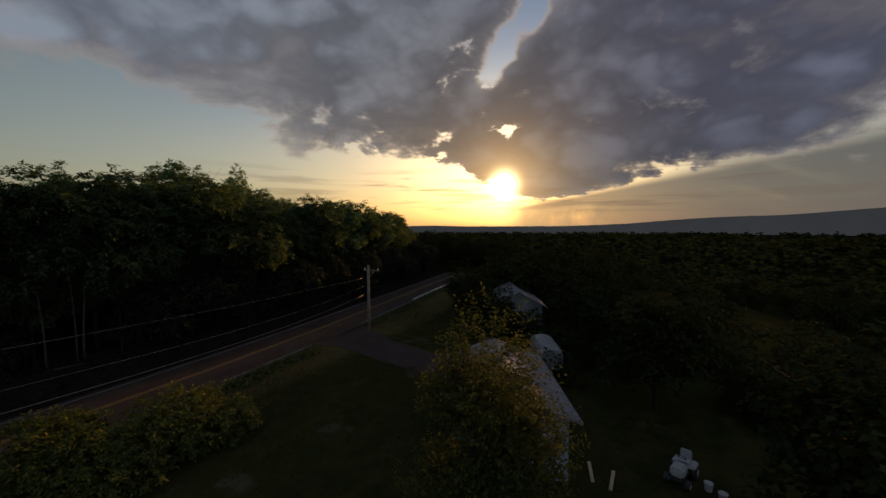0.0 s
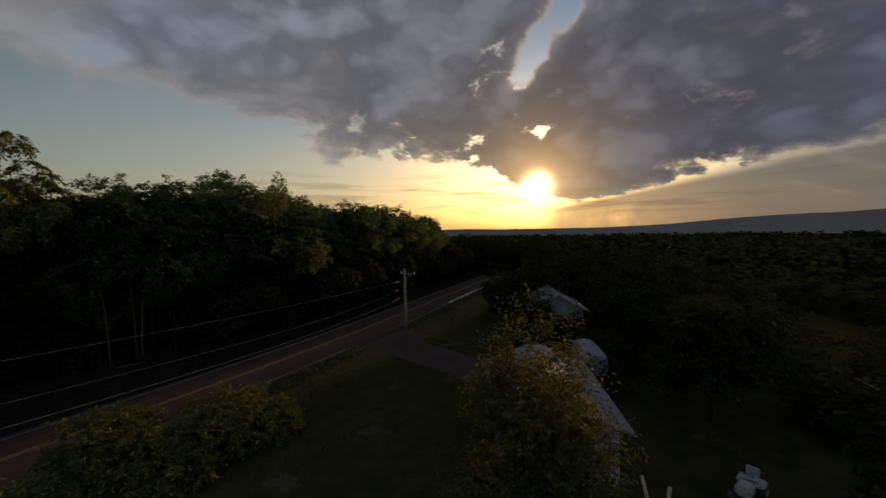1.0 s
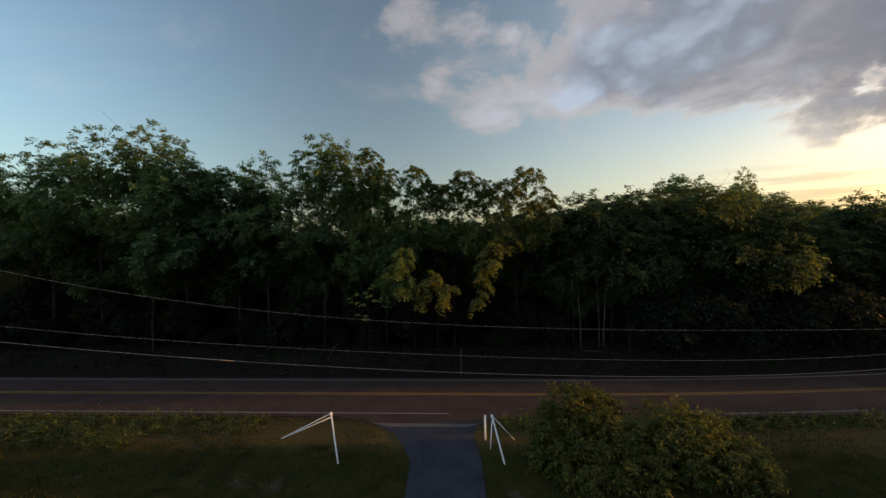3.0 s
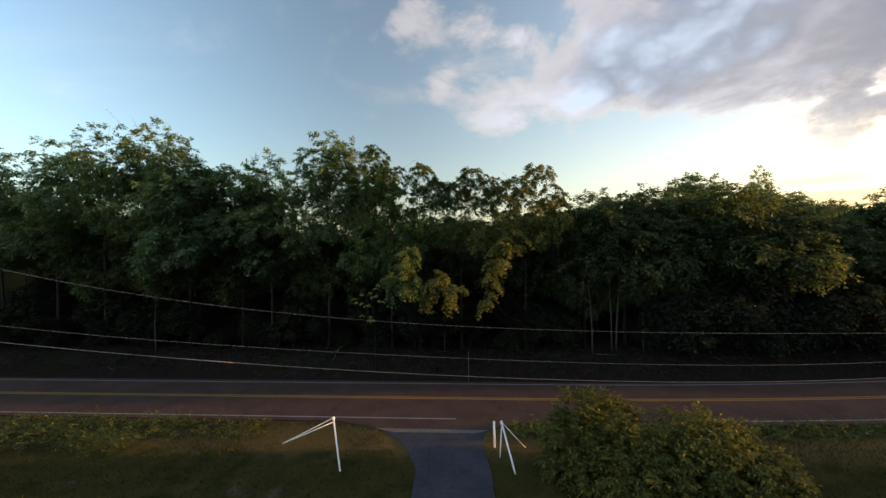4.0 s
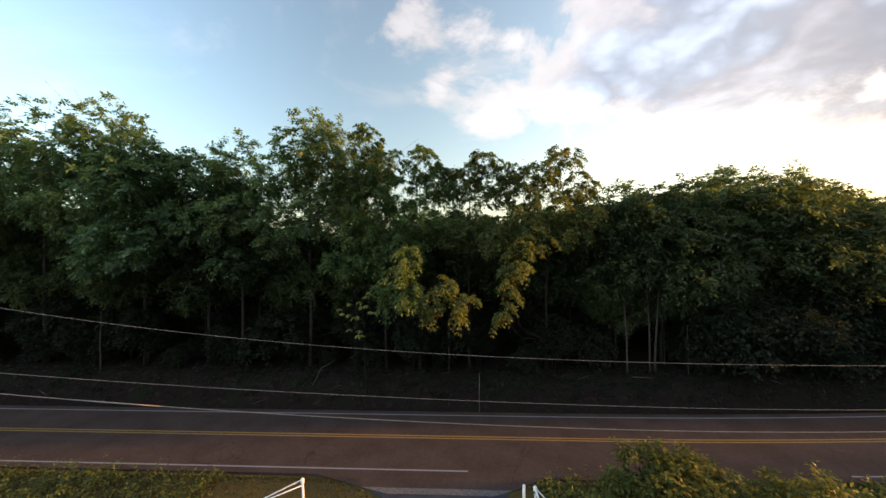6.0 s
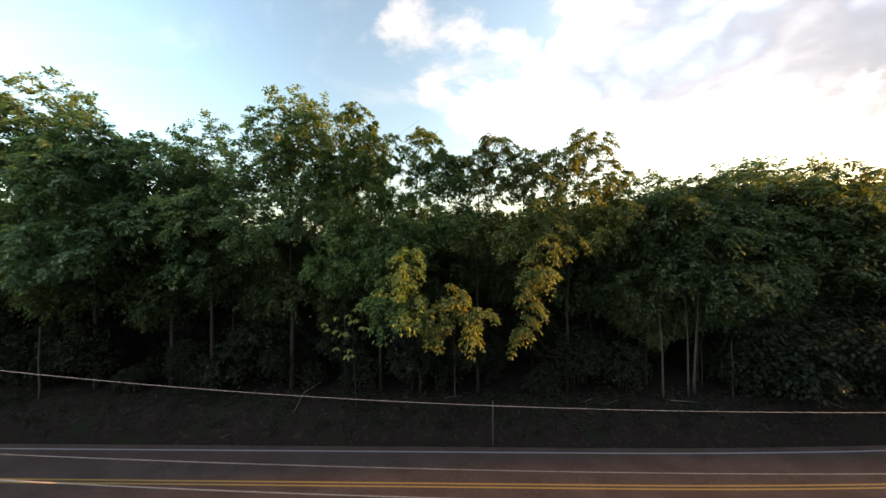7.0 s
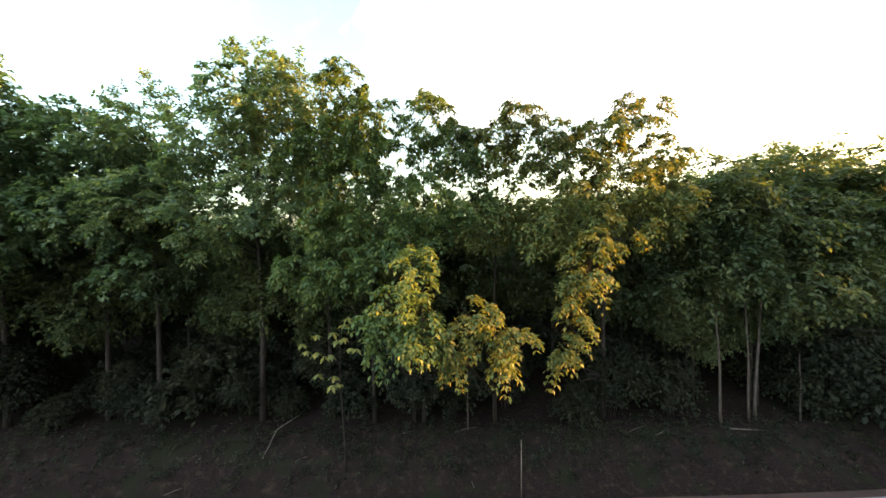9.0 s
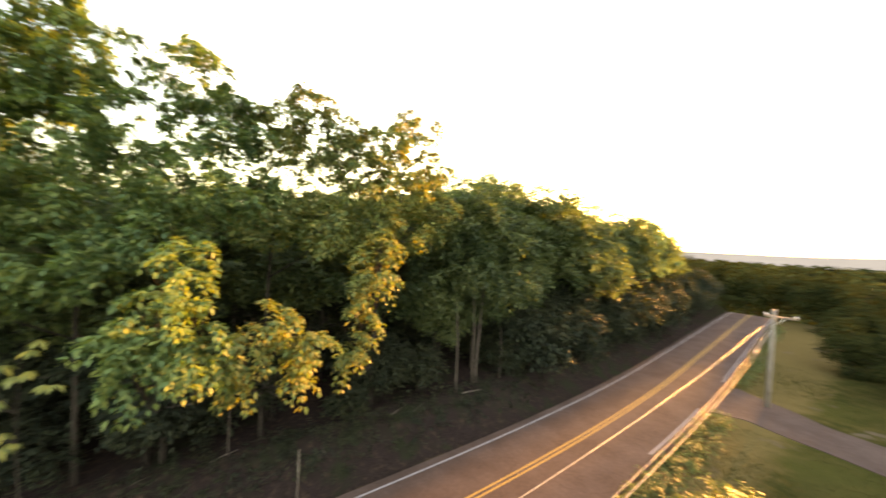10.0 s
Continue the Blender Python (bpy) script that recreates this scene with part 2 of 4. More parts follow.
def ground_material():
    m, k, out = material("earth_and_grass")
    pos = place(k)
    sep = k.add("ShaderNodeSeparateXYZ")
    k.link(pos, sep.inputs[0])
    y = sep.outputs[1]
    n_big, n_mid, n_fine = k.noise(pos, 0.12, 4.0), k.noise(pos, 0.9, 5.0), k.noise(pos, 14.0, 5.0, 0.7)
    grass = k.mix(k.ramp(n_mid, 0.3, 0.7), (0.024, 0.029, 0.010), (0.060, 0.050, 0.019))
    grass = k.mix(k.ramp(n_big, 0.4, 0.7), grass, (0.046, 0.047, 0.015))
    grass = k.mix(k.ramp(n_fine, 0.35, 0.8), k.mix(1.0, grass, (0.6, 0.6, 0.6), "MULTIPLY"), grass)
    # dry strip along the road, sunlit gold put in; bare earth in patches
    strip_y = k.math("ADD", y, k.math("MULTIPLY", n_mid, 2.4))
    sun_lit = k.math("MULTIPLY", k.ramp(strip_y, -3.6, -1.6), 0.75)
    grass = k.mix(sun_lit, grass, k.mix(k.ramp(n_fine, 0.3, 0.75), (0.060, 0.044, 0.018), (0.125, 0.094, 0.042)))
    bare = k.ramp(k.noise(pos, 0.35, 4.0, 0.6), 0.60, 0.70)
    grass = k.mix(k.math("MULTIPLY", bare, 0.7), grass, (0.075, 0.058, 0.044))
    # the wood's deep shade is put into this near-black litter
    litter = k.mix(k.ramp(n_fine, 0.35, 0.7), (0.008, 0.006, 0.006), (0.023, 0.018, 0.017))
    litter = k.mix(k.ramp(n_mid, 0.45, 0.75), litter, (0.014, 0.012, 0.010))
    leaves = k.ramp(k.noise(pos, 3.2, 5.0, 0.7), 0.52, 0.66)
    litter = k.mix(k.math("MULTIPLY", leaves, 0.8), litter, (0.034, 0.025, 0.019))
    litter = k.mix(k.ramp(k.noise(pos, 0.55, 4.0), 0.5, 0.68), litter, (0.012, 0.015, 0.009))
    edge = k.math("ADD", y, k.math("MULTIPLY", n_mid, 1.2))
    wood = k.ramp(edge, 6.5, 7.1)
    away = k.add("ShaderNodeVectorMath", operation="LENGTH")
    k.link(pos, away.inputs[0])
    # cloud shade over the valley is put into this far ground colour
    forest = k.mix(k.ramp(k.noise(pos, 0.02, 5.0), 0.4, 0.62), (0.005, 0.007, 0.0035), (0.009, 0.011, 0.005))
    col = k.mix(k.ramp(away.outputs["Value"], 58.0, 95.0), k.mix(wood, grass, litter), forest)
    principled(k, out, col, 0.95, 0.0, n_fine, 0.6, 0.0)
    return m


def asphalt_material(name, a, b, gravel=0.0):
    m, k, out = material(name)
    pos = place(k)
    n1, n2, n3 = k.noise(pos, 0.5, 5.0), k.noise(pos, 5.0, 4.0), k.noise(pos, 90.0, 3.0, 0.7)
    col = k.mix(k.math("ADD", k.math("MULTIPLY", k.ramp(n1, 0.3, 0.7), 0.55), k.math("MULTIPLY", n3, 0.45)), a, b)
    vor = k.add("ShaderNodeTexVoronoi")
    vor.feature = "DISTANCE_TO_EDGE"
    vor.inputs["Scale"].default_value = 0.22
    warp = k.add("ShaderNodeVectorMath", operation="ADD")
    k.link(pos, warp.inputs[0])
    wn = k.add("ShaderNodeTexNoise")
    wn.inputs["Scale"].default_value = 0.6
    k.link(pos, wn.inputs["Vector"])
    k.link(wn.outputs[1], warp.inputs[1])
    k.link(warp.outputs[0], vor.inputs["Vector"])
    crack = k.ramp(vor.outputs["Distance"], 0.0, 0.006)
    col = k.mix(crack, k.mix(1.0, col, (0.75, 0.75, 0.75), "MULTIPLY"), col)
    principled(k, out, k.mix(k.ramp(n2, 0.3, 0.75), col, k.mix(1.0, col, (1.25, 1.22, 1.2), "MULTIPLY")), 0.95, 0.0, n3, 0.35, 0.04)
    return m


def bark_material(name, a, b):
    m, k, out = material(name)
    tc = k.add("ShaderNodeTexCoord").outputs["Object"]
    mp = k.add("ShaderNodeMapping")
    mp.inputs["Scale"].default_value = (6.0, 6.0, 1.0)
    k.link(tc, mp.inputs[0])
    n1, n2 = k.noise(mp.outputs[0], 2.0, 6.0, 0.65), k.noise(tc, 1.3, 3.0)
    principled(k, out, k.mix(k.ramp(k.math("ADD", k.math("MULTIPLY", n1, 0.7), k.math("MULTIPLY", n2, 0.3)), 0.3, 0.7), a, b), 0.9, 0.0, n1, 0.7, 0.2)
    return m


def paint_material(name, color, worn):
    """Road paint, worn through to the asphalt in places."""
    m, k, out = material(name)
    pos = place(k)
    n1, n2 = k.noise(pos, 9.0, 5.0, 0.7), k.noise(pos, 0.7, 3.0)
    wear = k.ramp(k.math("ADD", k.math("MULTIPLY", n1, 0.6), k.math("MULTIPLY", n2, 0.4)), 0.56, 0.70)
    principled(k, out, k.mix(wear, color, worn), 0.85, 0.0, n1, 0.2, 0.15)
    return m


MAT = {
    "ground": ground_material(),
    "asphalt": asphalt_material("asphalt", (0.034, 0.0245, 0.0215), (0.060, 0.045, 0.040)),
    "drive": asphalt_material("driveway_gravel", (0.024, 0.028, 0.036), (0.046, 0.050, 0.060)),
    "white_paint": paint_material("white_road_paint", (0.17, 0.17, 0.185), (0.05, 0.045, 0.042)),
    "yellow_paint": paint_material("yellow_road_paint", (0.21, 0.132, 0.040), (0.065, 0.047, 0.04)),
    "bark": bark_material("bark", (0.011, 0.009, 0.007), (0.031, 0.026, 0.021)),
    "pale_bark": bark_material("pale_bark", (0.030, 0.025, 0.021), (0.068, 0.058, 0.049)),
    "leaf_green": leafy("green_leaves", [(0.053, 0.104, 0.070), (0.088, 0.157, 0.096), (0.140, 0.206, 0.108)], 0.42, 0.5, 0.3),
    "leaf_locust": leafy("locust_leaves", [(0.060, 0.113, 0.076), (0.108, 0.174, 0.104), (0.190, 0.230, 0.114)], 0.48, 0.5, 0.3),
    # the shade under the crowns is put into these dark leaf colours
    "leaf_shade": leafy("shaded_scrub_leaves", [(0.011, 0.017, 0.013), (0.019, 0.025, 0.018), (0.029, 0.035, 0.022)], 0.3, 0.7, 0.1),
    # gold of the low sun is mixed into these green leaves
    "leaf_gold": leafy("sun_gold_leaves", [(0.047, 0.082, 0.034), (0.088, 0.116, 0.039), (0.165, 0.146, 0.046)], 0.34, 0.55, 0.2),
    "leaf_bright": leafy("fresh_green_leaves", [(0.042, 0.088, 0.042), (0.070, 0.122, 0.048), (0.130, 0.158, 0.048)], 0.38, 0.55, 0.22),
    "leaf_pale": leafy("pale_young_leaves", [(0.13, 0.17, 0.075), (0.20, 0.23, 0.09), (0.30, 0.27, 0.08)], 0.45, 0.5, 0.3),
    "leaf_dark": leafy("dark_leaves", [(0.033, 0.055, 0.034), (0.056, 0.084, 0.047), (0.090, 0.116, 0.056)], 0.48, 0.6, 0.18),
    "leaf_bush": leafy("bush_leaves", [(0.036, 0.052, 0.018), (0.064, 0.080, 0.024), (0.150, 0.136, 0.034)], 0.34, 0.6, 0.12),
    "leaf_yard": leafy("dull_olive_leaves", [(0.038, 0.048, 0.017), (0.066, 0.073, 0.023), (0.115, 0.102, 0.032)], 0.35, 0.8, 0.05),
    "leaf_weed": leafy("weed_leaves", [(0.030, 0.052, 0.016), (0.052, 0.076, 0.021), (0.092, 0.100, 0.028)], 0.22, 0.6, 0.2),
    "leaf_grass": leafy("grass_blades", [(0.026, 0.030, 0.010), (0.040, 0.040, 0.014), (0.056, 0.050, 0.018)], 0.12, 0.8, 0.05),
    # dark shades stand in for the cloud shade over the valley
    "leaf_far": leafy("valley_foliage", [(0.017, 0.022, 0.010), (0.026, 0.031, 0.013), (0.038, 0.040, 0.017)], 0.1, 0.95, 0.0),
    "white_pipe": plain("white_painted_pipe", (0.55, 0.55, 0.53), (0.80, 0.80, 0.78), 4.0, 50.0, 0.45),
    "wire": plain("grey_cable", (0.12, 0.116, 0.112), (0.20, 0.195, 0.19), 2.0, 30.0, 0.5, 0.2),
    "pole": bark_material("weathered_pole_wood", (0.08, 0.068, 0.056), (0.19, 0.165, 0.14)),
    "steel": plain("galvanised_steel", (0.45, 0.46, 0.47), (0.62, 0.63, 0.64), 3.0, 40.0, 0.3, 0.9),
    "roof": plain("pale_metal_roof", (0.11, 0.108, 0.115), (0.19, 0.185, 0.195), 0.9, 20.0, 0.75, 0.0),
    "roof_dark": plain("grey_shingle_roof", (0.10, 0.10, 0.11), (0.17, 0.17, 0.185), 1.2, 30.0, 0.8),
    "siding": plain("pale_blue_siding", (0.17, 0.19, 0.235), (0.25, 0.275, 0.32), 1.0, 25.0, 0.6),
    "white_siding": plain("white_siding", (0.15, 0.15, 0.16), (0.23, 0.23, 0.24), 1.0, 25.0, 0.55),
    "timber": plain("raw_timber", (0.30, 0.21, 0.12), (0.46, 0.34, 0.21), 3.0, 50.0, 0.75),
    "rubber": plain("black_rubber", (0.015, 0.015, 0.015), (0.035, 0.035, 0.034), 5.0, 60.0, 0.7),
    "white_plastic": plain("white_plastic", (0.28, 0.28, 0.29), (0.42, 0.42, 0.42), 4.0, 40.0, 0.4),
    "gravel": plain("pale_road_gravel", (0.045, 0.042, 0.040), (0.125, 0.118, 0.112), 9.0, 40.0, 0.95, 0.0, 0.6),
    "glass": plain("dark_window_glass", (0.02, 0.025, 0.03), (0.04, 0.045, 0.05), 2.0, 20.0, 0.08),
    "stick": plain("dead_sticks", (0.035, 0.029, 0.024), (0.085, 0.072, 0.06), 5.0, 40.0, 0.85),
}


# ---- mesh helpers ----
def mesh_of(name, verts, faces, mat, smooth=False):
    me = bpy.data.meshes.new(name)
    me.from_pydata([tuple(v) for v in verts], [], [tuple(f) for f in faces])
    me.materials.append(mat)
    if smooth:
        me.polygons.foreach_set("use_smooth", [True] * len(me.polygons))
    me.update()
    return me


def quads_mesh(name, verts, mat):
    """Four vertices a face, laid out one face after the other, as numpy rows."""
    n = len(verts) // 4
    me = bpy.data.meshes.new(name)
    me.vertices.add(4 * n), me.loops.add(4 * n), me.polygons.add(n)
    me.vertices.foreach_set("co", np.asarray(verts, np.float32).ravel())
    me.loops.foreach_set("vertex_index", np.arange(4 * n, dtype=np.int32))
    me.polygons.foreach_set("loop_start", np.arange(0, 4 * n, 4, dtype=np.int32))
    me.materials.append(mat)
    me.update(calc_edges=True)
    return me


def part(name, me, parent, label="", at=None, kind=""):
    ob = new(name, me)
    ob.parent = parent
    if at is not None:
        ob.matrix_local = at
    return tagged(ob, label, "", "", kind)


def anchor(name, x, y, z, label, category, group="", kind="", rz=0.0):
    e = new(name)
    e.empty_display_size = 0.2
    e.matrix_world = pose(x, y, z, 0, 0, rz)
    return tagged(e, label, category, group, kind)


def tube(points, radii, sides=6):
    """Vertices and faces of a round, tapering rod along points, closed at both ends."""
    points = [Vector([float(c) for c in p]) for p in points]
    verts, faces = [], []
    for i, p in enumerate(points):
        d = (points[min(i + 1, len(points) - 1)] - points[max(i - 1, 0)]).normalized()
        a = d.orthogonal().normalized() if i == 0 else (side - d * side.dot(d)).normalized()
        side, b = a, d.cross(a)
        r = float(radii[i] if isinstance(radii, (list, tuple)) else radii)
        for j in range(sides):
            w = 2 * math.pi * j / sides
            verts.append(p + r * (math.cos(w) * a + math.sin(w) * b))
    for i in range(len(points) - 1):
        for j in range(sides):
            k = (j + 1) % sides
            faces.append((i * sides + j, i * sides + k, (i + 1) * sides + k, (i + 1) * sides + j))
    faces.append(tuple(reversed(range(sides))))
    faces.append(tuple(range((len(points) - 1) * sides, len(points) * sides)))
    return verts, faces


def join(*pieces):
    verts, faces = [], []
    for v, f in pieces:
        base = len(verts)
        verts += list(v)
        faces += [tuple(i + base for i in q) for q in f]
    return verts, faces


def slab(x0, x1, y0, y1, z0, z1, bevel=0.0):
    """A box, with bevelled edges where bevel is given."""
    bm = bmesh.new()
    bmesh.ops.create_cube(bm, size=1.0)
    for v in bm.verts:
        v.co = Vector(((x0 + x1) / 2 + v.co.x * (x1 - x0), (y0 + y1) / 2 + v.co.y * (y1 - y0), (z0 + z1) / 2 + v.co.z * (z1 - z0)))
    if bevel:
        bmesh.ops.bevel(bm, geom=bm.edges[:], offset=bevel, segments=2, affect="EDGES")
    verts, faces = [v.co.copy() for v in bm.verts], [[v.index for v in f.verts] for f in bm.faces]
    bm.free()
    return verts, faces


# ---- the lie of the land ----
def ease(a, b, v):
    t = np.clip((np.asarray(v, float) - a) / (b - a), 0.0, 1.0)
    return t * t * (3 - 2 * t)


def road_shift(x):
    """How far the road has swung towards +y at x."""
    d = np.maximum(np.asarray(x, float) - 6.0, 0.0)
    return np.where(d < 28.0, 0.0021 * d**2, 0.0021 * 28.0**2 + 0.1176 * (d - 28.0))


def land(x, y):
    """Height of the ground."""
    x, y = np.asarray(x, float), np.asarray(y, float)
    ry = y - road_shift(np.minimum(x, 90.0))
    bank = 1.5 * ease(6.7, 9.2, ry) + 1.6 * ease(9.0, 30.0, ry)
    s1, s2 = x - 78.0, -y - 31.0
    s = np.maximum(s1, s2) + 10.0 * np.exp(-np.abs(s1 - s2) / 20.0)
    drop = 34.0 * ease(0.0, 95.0, s) + 26.0 * ease(95.0, 700.0, s)
    yard = -0.06 * ease(-0.6, -2.0, ry) * (ry < 0)
    rough = 0.05 * np.sin(0.9 * x + 0.4 * y) * np.sin(0.7 * y - 0.3 * x) * ease(0.0, 3.0, np.abs(ry - 3.1) - 3.6)
    return bank * (1 - ease(40.0, 140.0, s)) - drop + yard + rough - 0.03


def land_at(x, y):
    return float(land(x, y))


def build_ground():
    def steps(core, far):
        near = np.arange(core[0], core[1] + 0.1, 1.0)
        out = [near[-1]]
        while out[-1] < far[1]:
            out.append(out[-1] + max(1.5, 0.09 * (out[-1] - core[1])))
        back = [near[0]]
        while back[-1] > far[0]:
            back.append(back[-1] - max(1.5, 0.09 * (core[0] - back[-1])))
        return np.array(back[:0:-1] + list(near) + out[1:])

    xs, ys = steps((-45, 70), (-4200, 4600)), steps((-34, 22), (-4400, 4400))
    gx, gy = np.meshgrid(xs, ys, indexing="ij")
    gz = land(gx, gy)
    # under the road the ground lies lower than the carriageway
    ry = gy - road_shift(np.minimum(gx, 90.0))
    gz = np.where((ry > -0.6) & (ry < 6.4) & (gx > -160) & (gx < 116), gz - 0.10, gz)
    verts = np.stack([gx, gy, gz], -1).reshape(-1, 3)
    ny = len(ys)
    faces = [(i * ny + j, (i + 1) * ny + j, (i + 1) * ny + j + 1, i * ny + j + 1) for i in range(len(xs) - 1) for j in range(ny - 1)]
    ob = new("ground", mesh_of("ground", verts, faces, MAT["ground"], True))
    tagged(ob, "rough grass, woodland floor and valley land under everything", "ground", kind="structure")


build_ground()


# ---- road ----
def strip(y0, y1, x0, x1, top, thick, step=1.0):
    """A band along the road, between y0 and y1 from its near edge line."""
    xs = np.arange(x0, x1 + 1e-6, step)
    verts, faces = [], []
    for x in xs:
        s, z = float(road_shift(x)), land_at(x, 3.0 + float(road_shift(x))) + 0.03
        for y, dz in ((y0, top - thick), (y0, top), ((y0 + y1) / 2, top), (y1, top), (y1, top - thick)):
            verts.append((x, y + s, z + dz))
    for i in range(len(xs) - 1):
        for j in range(4):
            faces.append((i * 5 + j, (i + 1) * 5 + j, (i + 1) * 5 + j + 1, i * 5 + j + 1))
    faces += [tuple(range(5)), tuple(range(len(verts) - 1, len(verts) - 6, -1))]
    return verts, faces


def build_road():
    road = new("road", mesh_of("road", *strip(-0.45, 6.3, -150, 110, 0.02, 0.12), MAT["asphalt"]))
    tagged(road, "two-lane asphalt country road with a double yellow line", "road", kind="structure")
    for y in (2.93, 3.17):
        part("centre_line", mesh_of("centre_line", *strip(y, y + 0.10, -150, 110, 0.026, 0.008), MAT["yellow_paint"]), road, "worn yellow road paint")
    part("edge_line", mesh_of("edge_line", *strip(5.76, 5.86, -150, 110, 0.026, 0.008), MAT["white_paint"]), road, "worn white road paint")
    for x0, x1 in ((-150, 0.0), (17.0, 26.0), (34.0, 110.0)):
        part("edge_line", mesh_of("edge_line", *strip(-0.05, 0.05, x0, x1, 0.026, 0.008), MAT["white_paint"]), road, "worn white road paint")


build_road()


def sheet(outline, name, mat, lift, label, category):
    """A paved area over the ground, from the left and right edge at each y."""
    verts, faces = [], []
    n = 9
    for y, xl, xr in outline:
        for j in range(n):
            x = xl + (xr - xl) * j / (n - 1)
            verts.append((x, y, land_at(x, y) + lift))
        verts.append((xr, y, land_at(xr, y) - 0.08))
        verts.append((xl, y, land_at(xl, y) - 0.08))
    m = n + 2
    for i in range(len(outline) - 1):
        for j in range(m):
            k = (j + 1) % m
            faces.append((i * m + j, i * m + k, (i + 1) * m + k, (i + 1) * m + j))
    ob = new(name, mesh_of(name, verts, faces, mat))
    return tagged(ob, label, category, kind="structure")


def smooth_outline(rows, count):
    rows = np.array(rows, float)
    ts = np.linspace(0, 1, count)
    own = np.linspace(0, 1, len(rows))
    return [tuple(np.interp(t, own, rows[:, c]) for c in range(3)) for t in ts]


sheet(smooth_outline([(-0.42, -7.0, 3.4), (-0.75, -6.1, 2.8), (-1.1, -5.1, 2.2), (-1.45, -4.3, 1.6)], 12),
      "road_apron", MAT["asphalt"], 0.045, "asphalt apron widening from the road to the driveway", "road")
sheet(smooth_outline([(-1.42, -4.2, 1.7), (-2.25, -3.1, 1.5), (-3.5, -2.4, 1.6), (-5.1, -1.75, 1.8), (-14, -1.4, 1.9), (-30, -1.0, 2.4)], 40),
      "driveway", MAT["drive"], 0.035, "grey gravel and asphalt driveway running up to the road", "driveway")
sheet(smooth_outline([(-1.28, -4.6, 1.9), (-1.45, -4.1, 1.5), (-1.66, -3.4, 0.9)], 8),
      "gravel_strip", MAT["gravel"], 0.058, "loose pale gravel where the driveway meets the road", "gravel")
sheet(smooth_outline([(0.6, 26.0, 33.5), (-1.5, 27.0, 32.5), (-5, 26.0, 30.5), (-12, 24.5, 28.5), (-18, 27.0, 31.0)], 30),
      "side_lane", MAT["asphalt"], 0.035, "narrow asphalt lane leaving the country road", "lane")


# ---- foliage ----
def leaf_quads(rng, centres, radii, per, size, droop=0.35, width=0.5, outward=None):
    """Leaves in rows along short drooping twigs that spring from clump centres."""
    m = 4
    twigs = max(2, per // (2 * m))
    c = np.repeat(np.asarray(centres), twigs, 0)
    r = np.repeat(np.asarray(radii), twigs)[:, None]
    n = len(c)
    t = rng.normal(size=(n, 3))
    if outward is not None:
        t = 0.75 * t + 1.1 * np.repeat(outward, twigs, 0)
    t[:, 2] *= 0.7
    t /= np.linalg.norm(t, axis=1, keepdims=True)
    s = np.linspace(0.15, 1.0, m)[None, :, None]
    p = c[:, None] + t[:, None] * s * r[:, None] * 1.35
    p[..., 2] -= droop * (s[..., 0] ** 2) * r * 1.1
    side = np.cross(t, (0, 0, 1.0) + 0.25 * rng.normal(size=(n, 3)))
    side /= np.linalg.norm(side, axis=1, keepdims=True) + 1e-6
    down = np.array((0, 0, -1.0)) * (0.25 + 0.6 * droop)
    quads = []
    for sign in (-1.0, 1.0):
        out = 0.55 * t[:, None] + sign * 0.8 * side[:, None] + down + 0.3 * rng.normal(size=p.shape)
        out /= np.linalg.norm(out, axis=2, keepdims=True)
        across = np.cross(out, np.array((0, 0, 1.0)) + 0.3 * rng.normal(size=p.shape))
        across /= np.linalg.norm(across, axis=2, keepdims=True) + 1e-6
        nor = np.cross(across, out)
        ln = size * rng.uniform(0.65, 1.3, p.shape[:2])[..., None]
        w, fold = ln * width * 0.5, ln * 0.10
        quads.append(np.stack([p, p + out * ln * 0.45 + across * w + nor * fold, p + out * ln, p + out * ln * 0.45 - across * w + nor * fold], 2))
    return np.concatenate(quads).reshape(-1, 3)


def lump_clumps(rng, lumps, step):
    """Clump centres over and inside egg-shaped lumps (x, y, z, rx, ry, rz), and the way out from each."""
    out, ways = [], []
    for x, y, z, rx, ry, rz in lumps:
        area = 4.19 * (rx * ry + ry * rz + rx * rz)
        n = max(5, int(area / (step * step)))
        d = rng.normal(size=(n, 3))
        d /= np.linalg.norm(d, axis=1, keepdims=True)
        rad = rng.uniform(0.35, 1.0, n) ** 0.5 * (1 + 0.12 * rng.normal(size=n))
        out.append(np.array((x, y, z)) + d * rad[:, None] * (rx, ry, rz))
        ways.append(d)
    return np.concatenate(out), np.concatenate(ways)


def crown_lumps(rng, h, r, base, count):
    """An uneven crown as lumps, its top at h."""
    lumps = [(rng.normal() * 0.12 * r, rng.normal() * 0.12 * r, h - 0.27 * (h - base), 0.55 * r, 0.55 * r, 0.27 * (h - base))]
    for i in range(count):
        a = 2 * math.pi * (i + rng.uniform(-0.3, 0.3)) / count * 1.618
        f = (i + 0.5) / count
        zz = base + (h - base) * (0.12 + 0.62 * f)
        spread = r * (0.68 - 0.32 * f) * rng.uniform(0.75, 1.15)
        q = r * rng.uniform(0.32, 0.52)
        lumps.append((math.cos(a) * spread, math.sin(a) * spread, zz, q, q, q * rng.uniform(0.6, 0.85)))
    return lumps


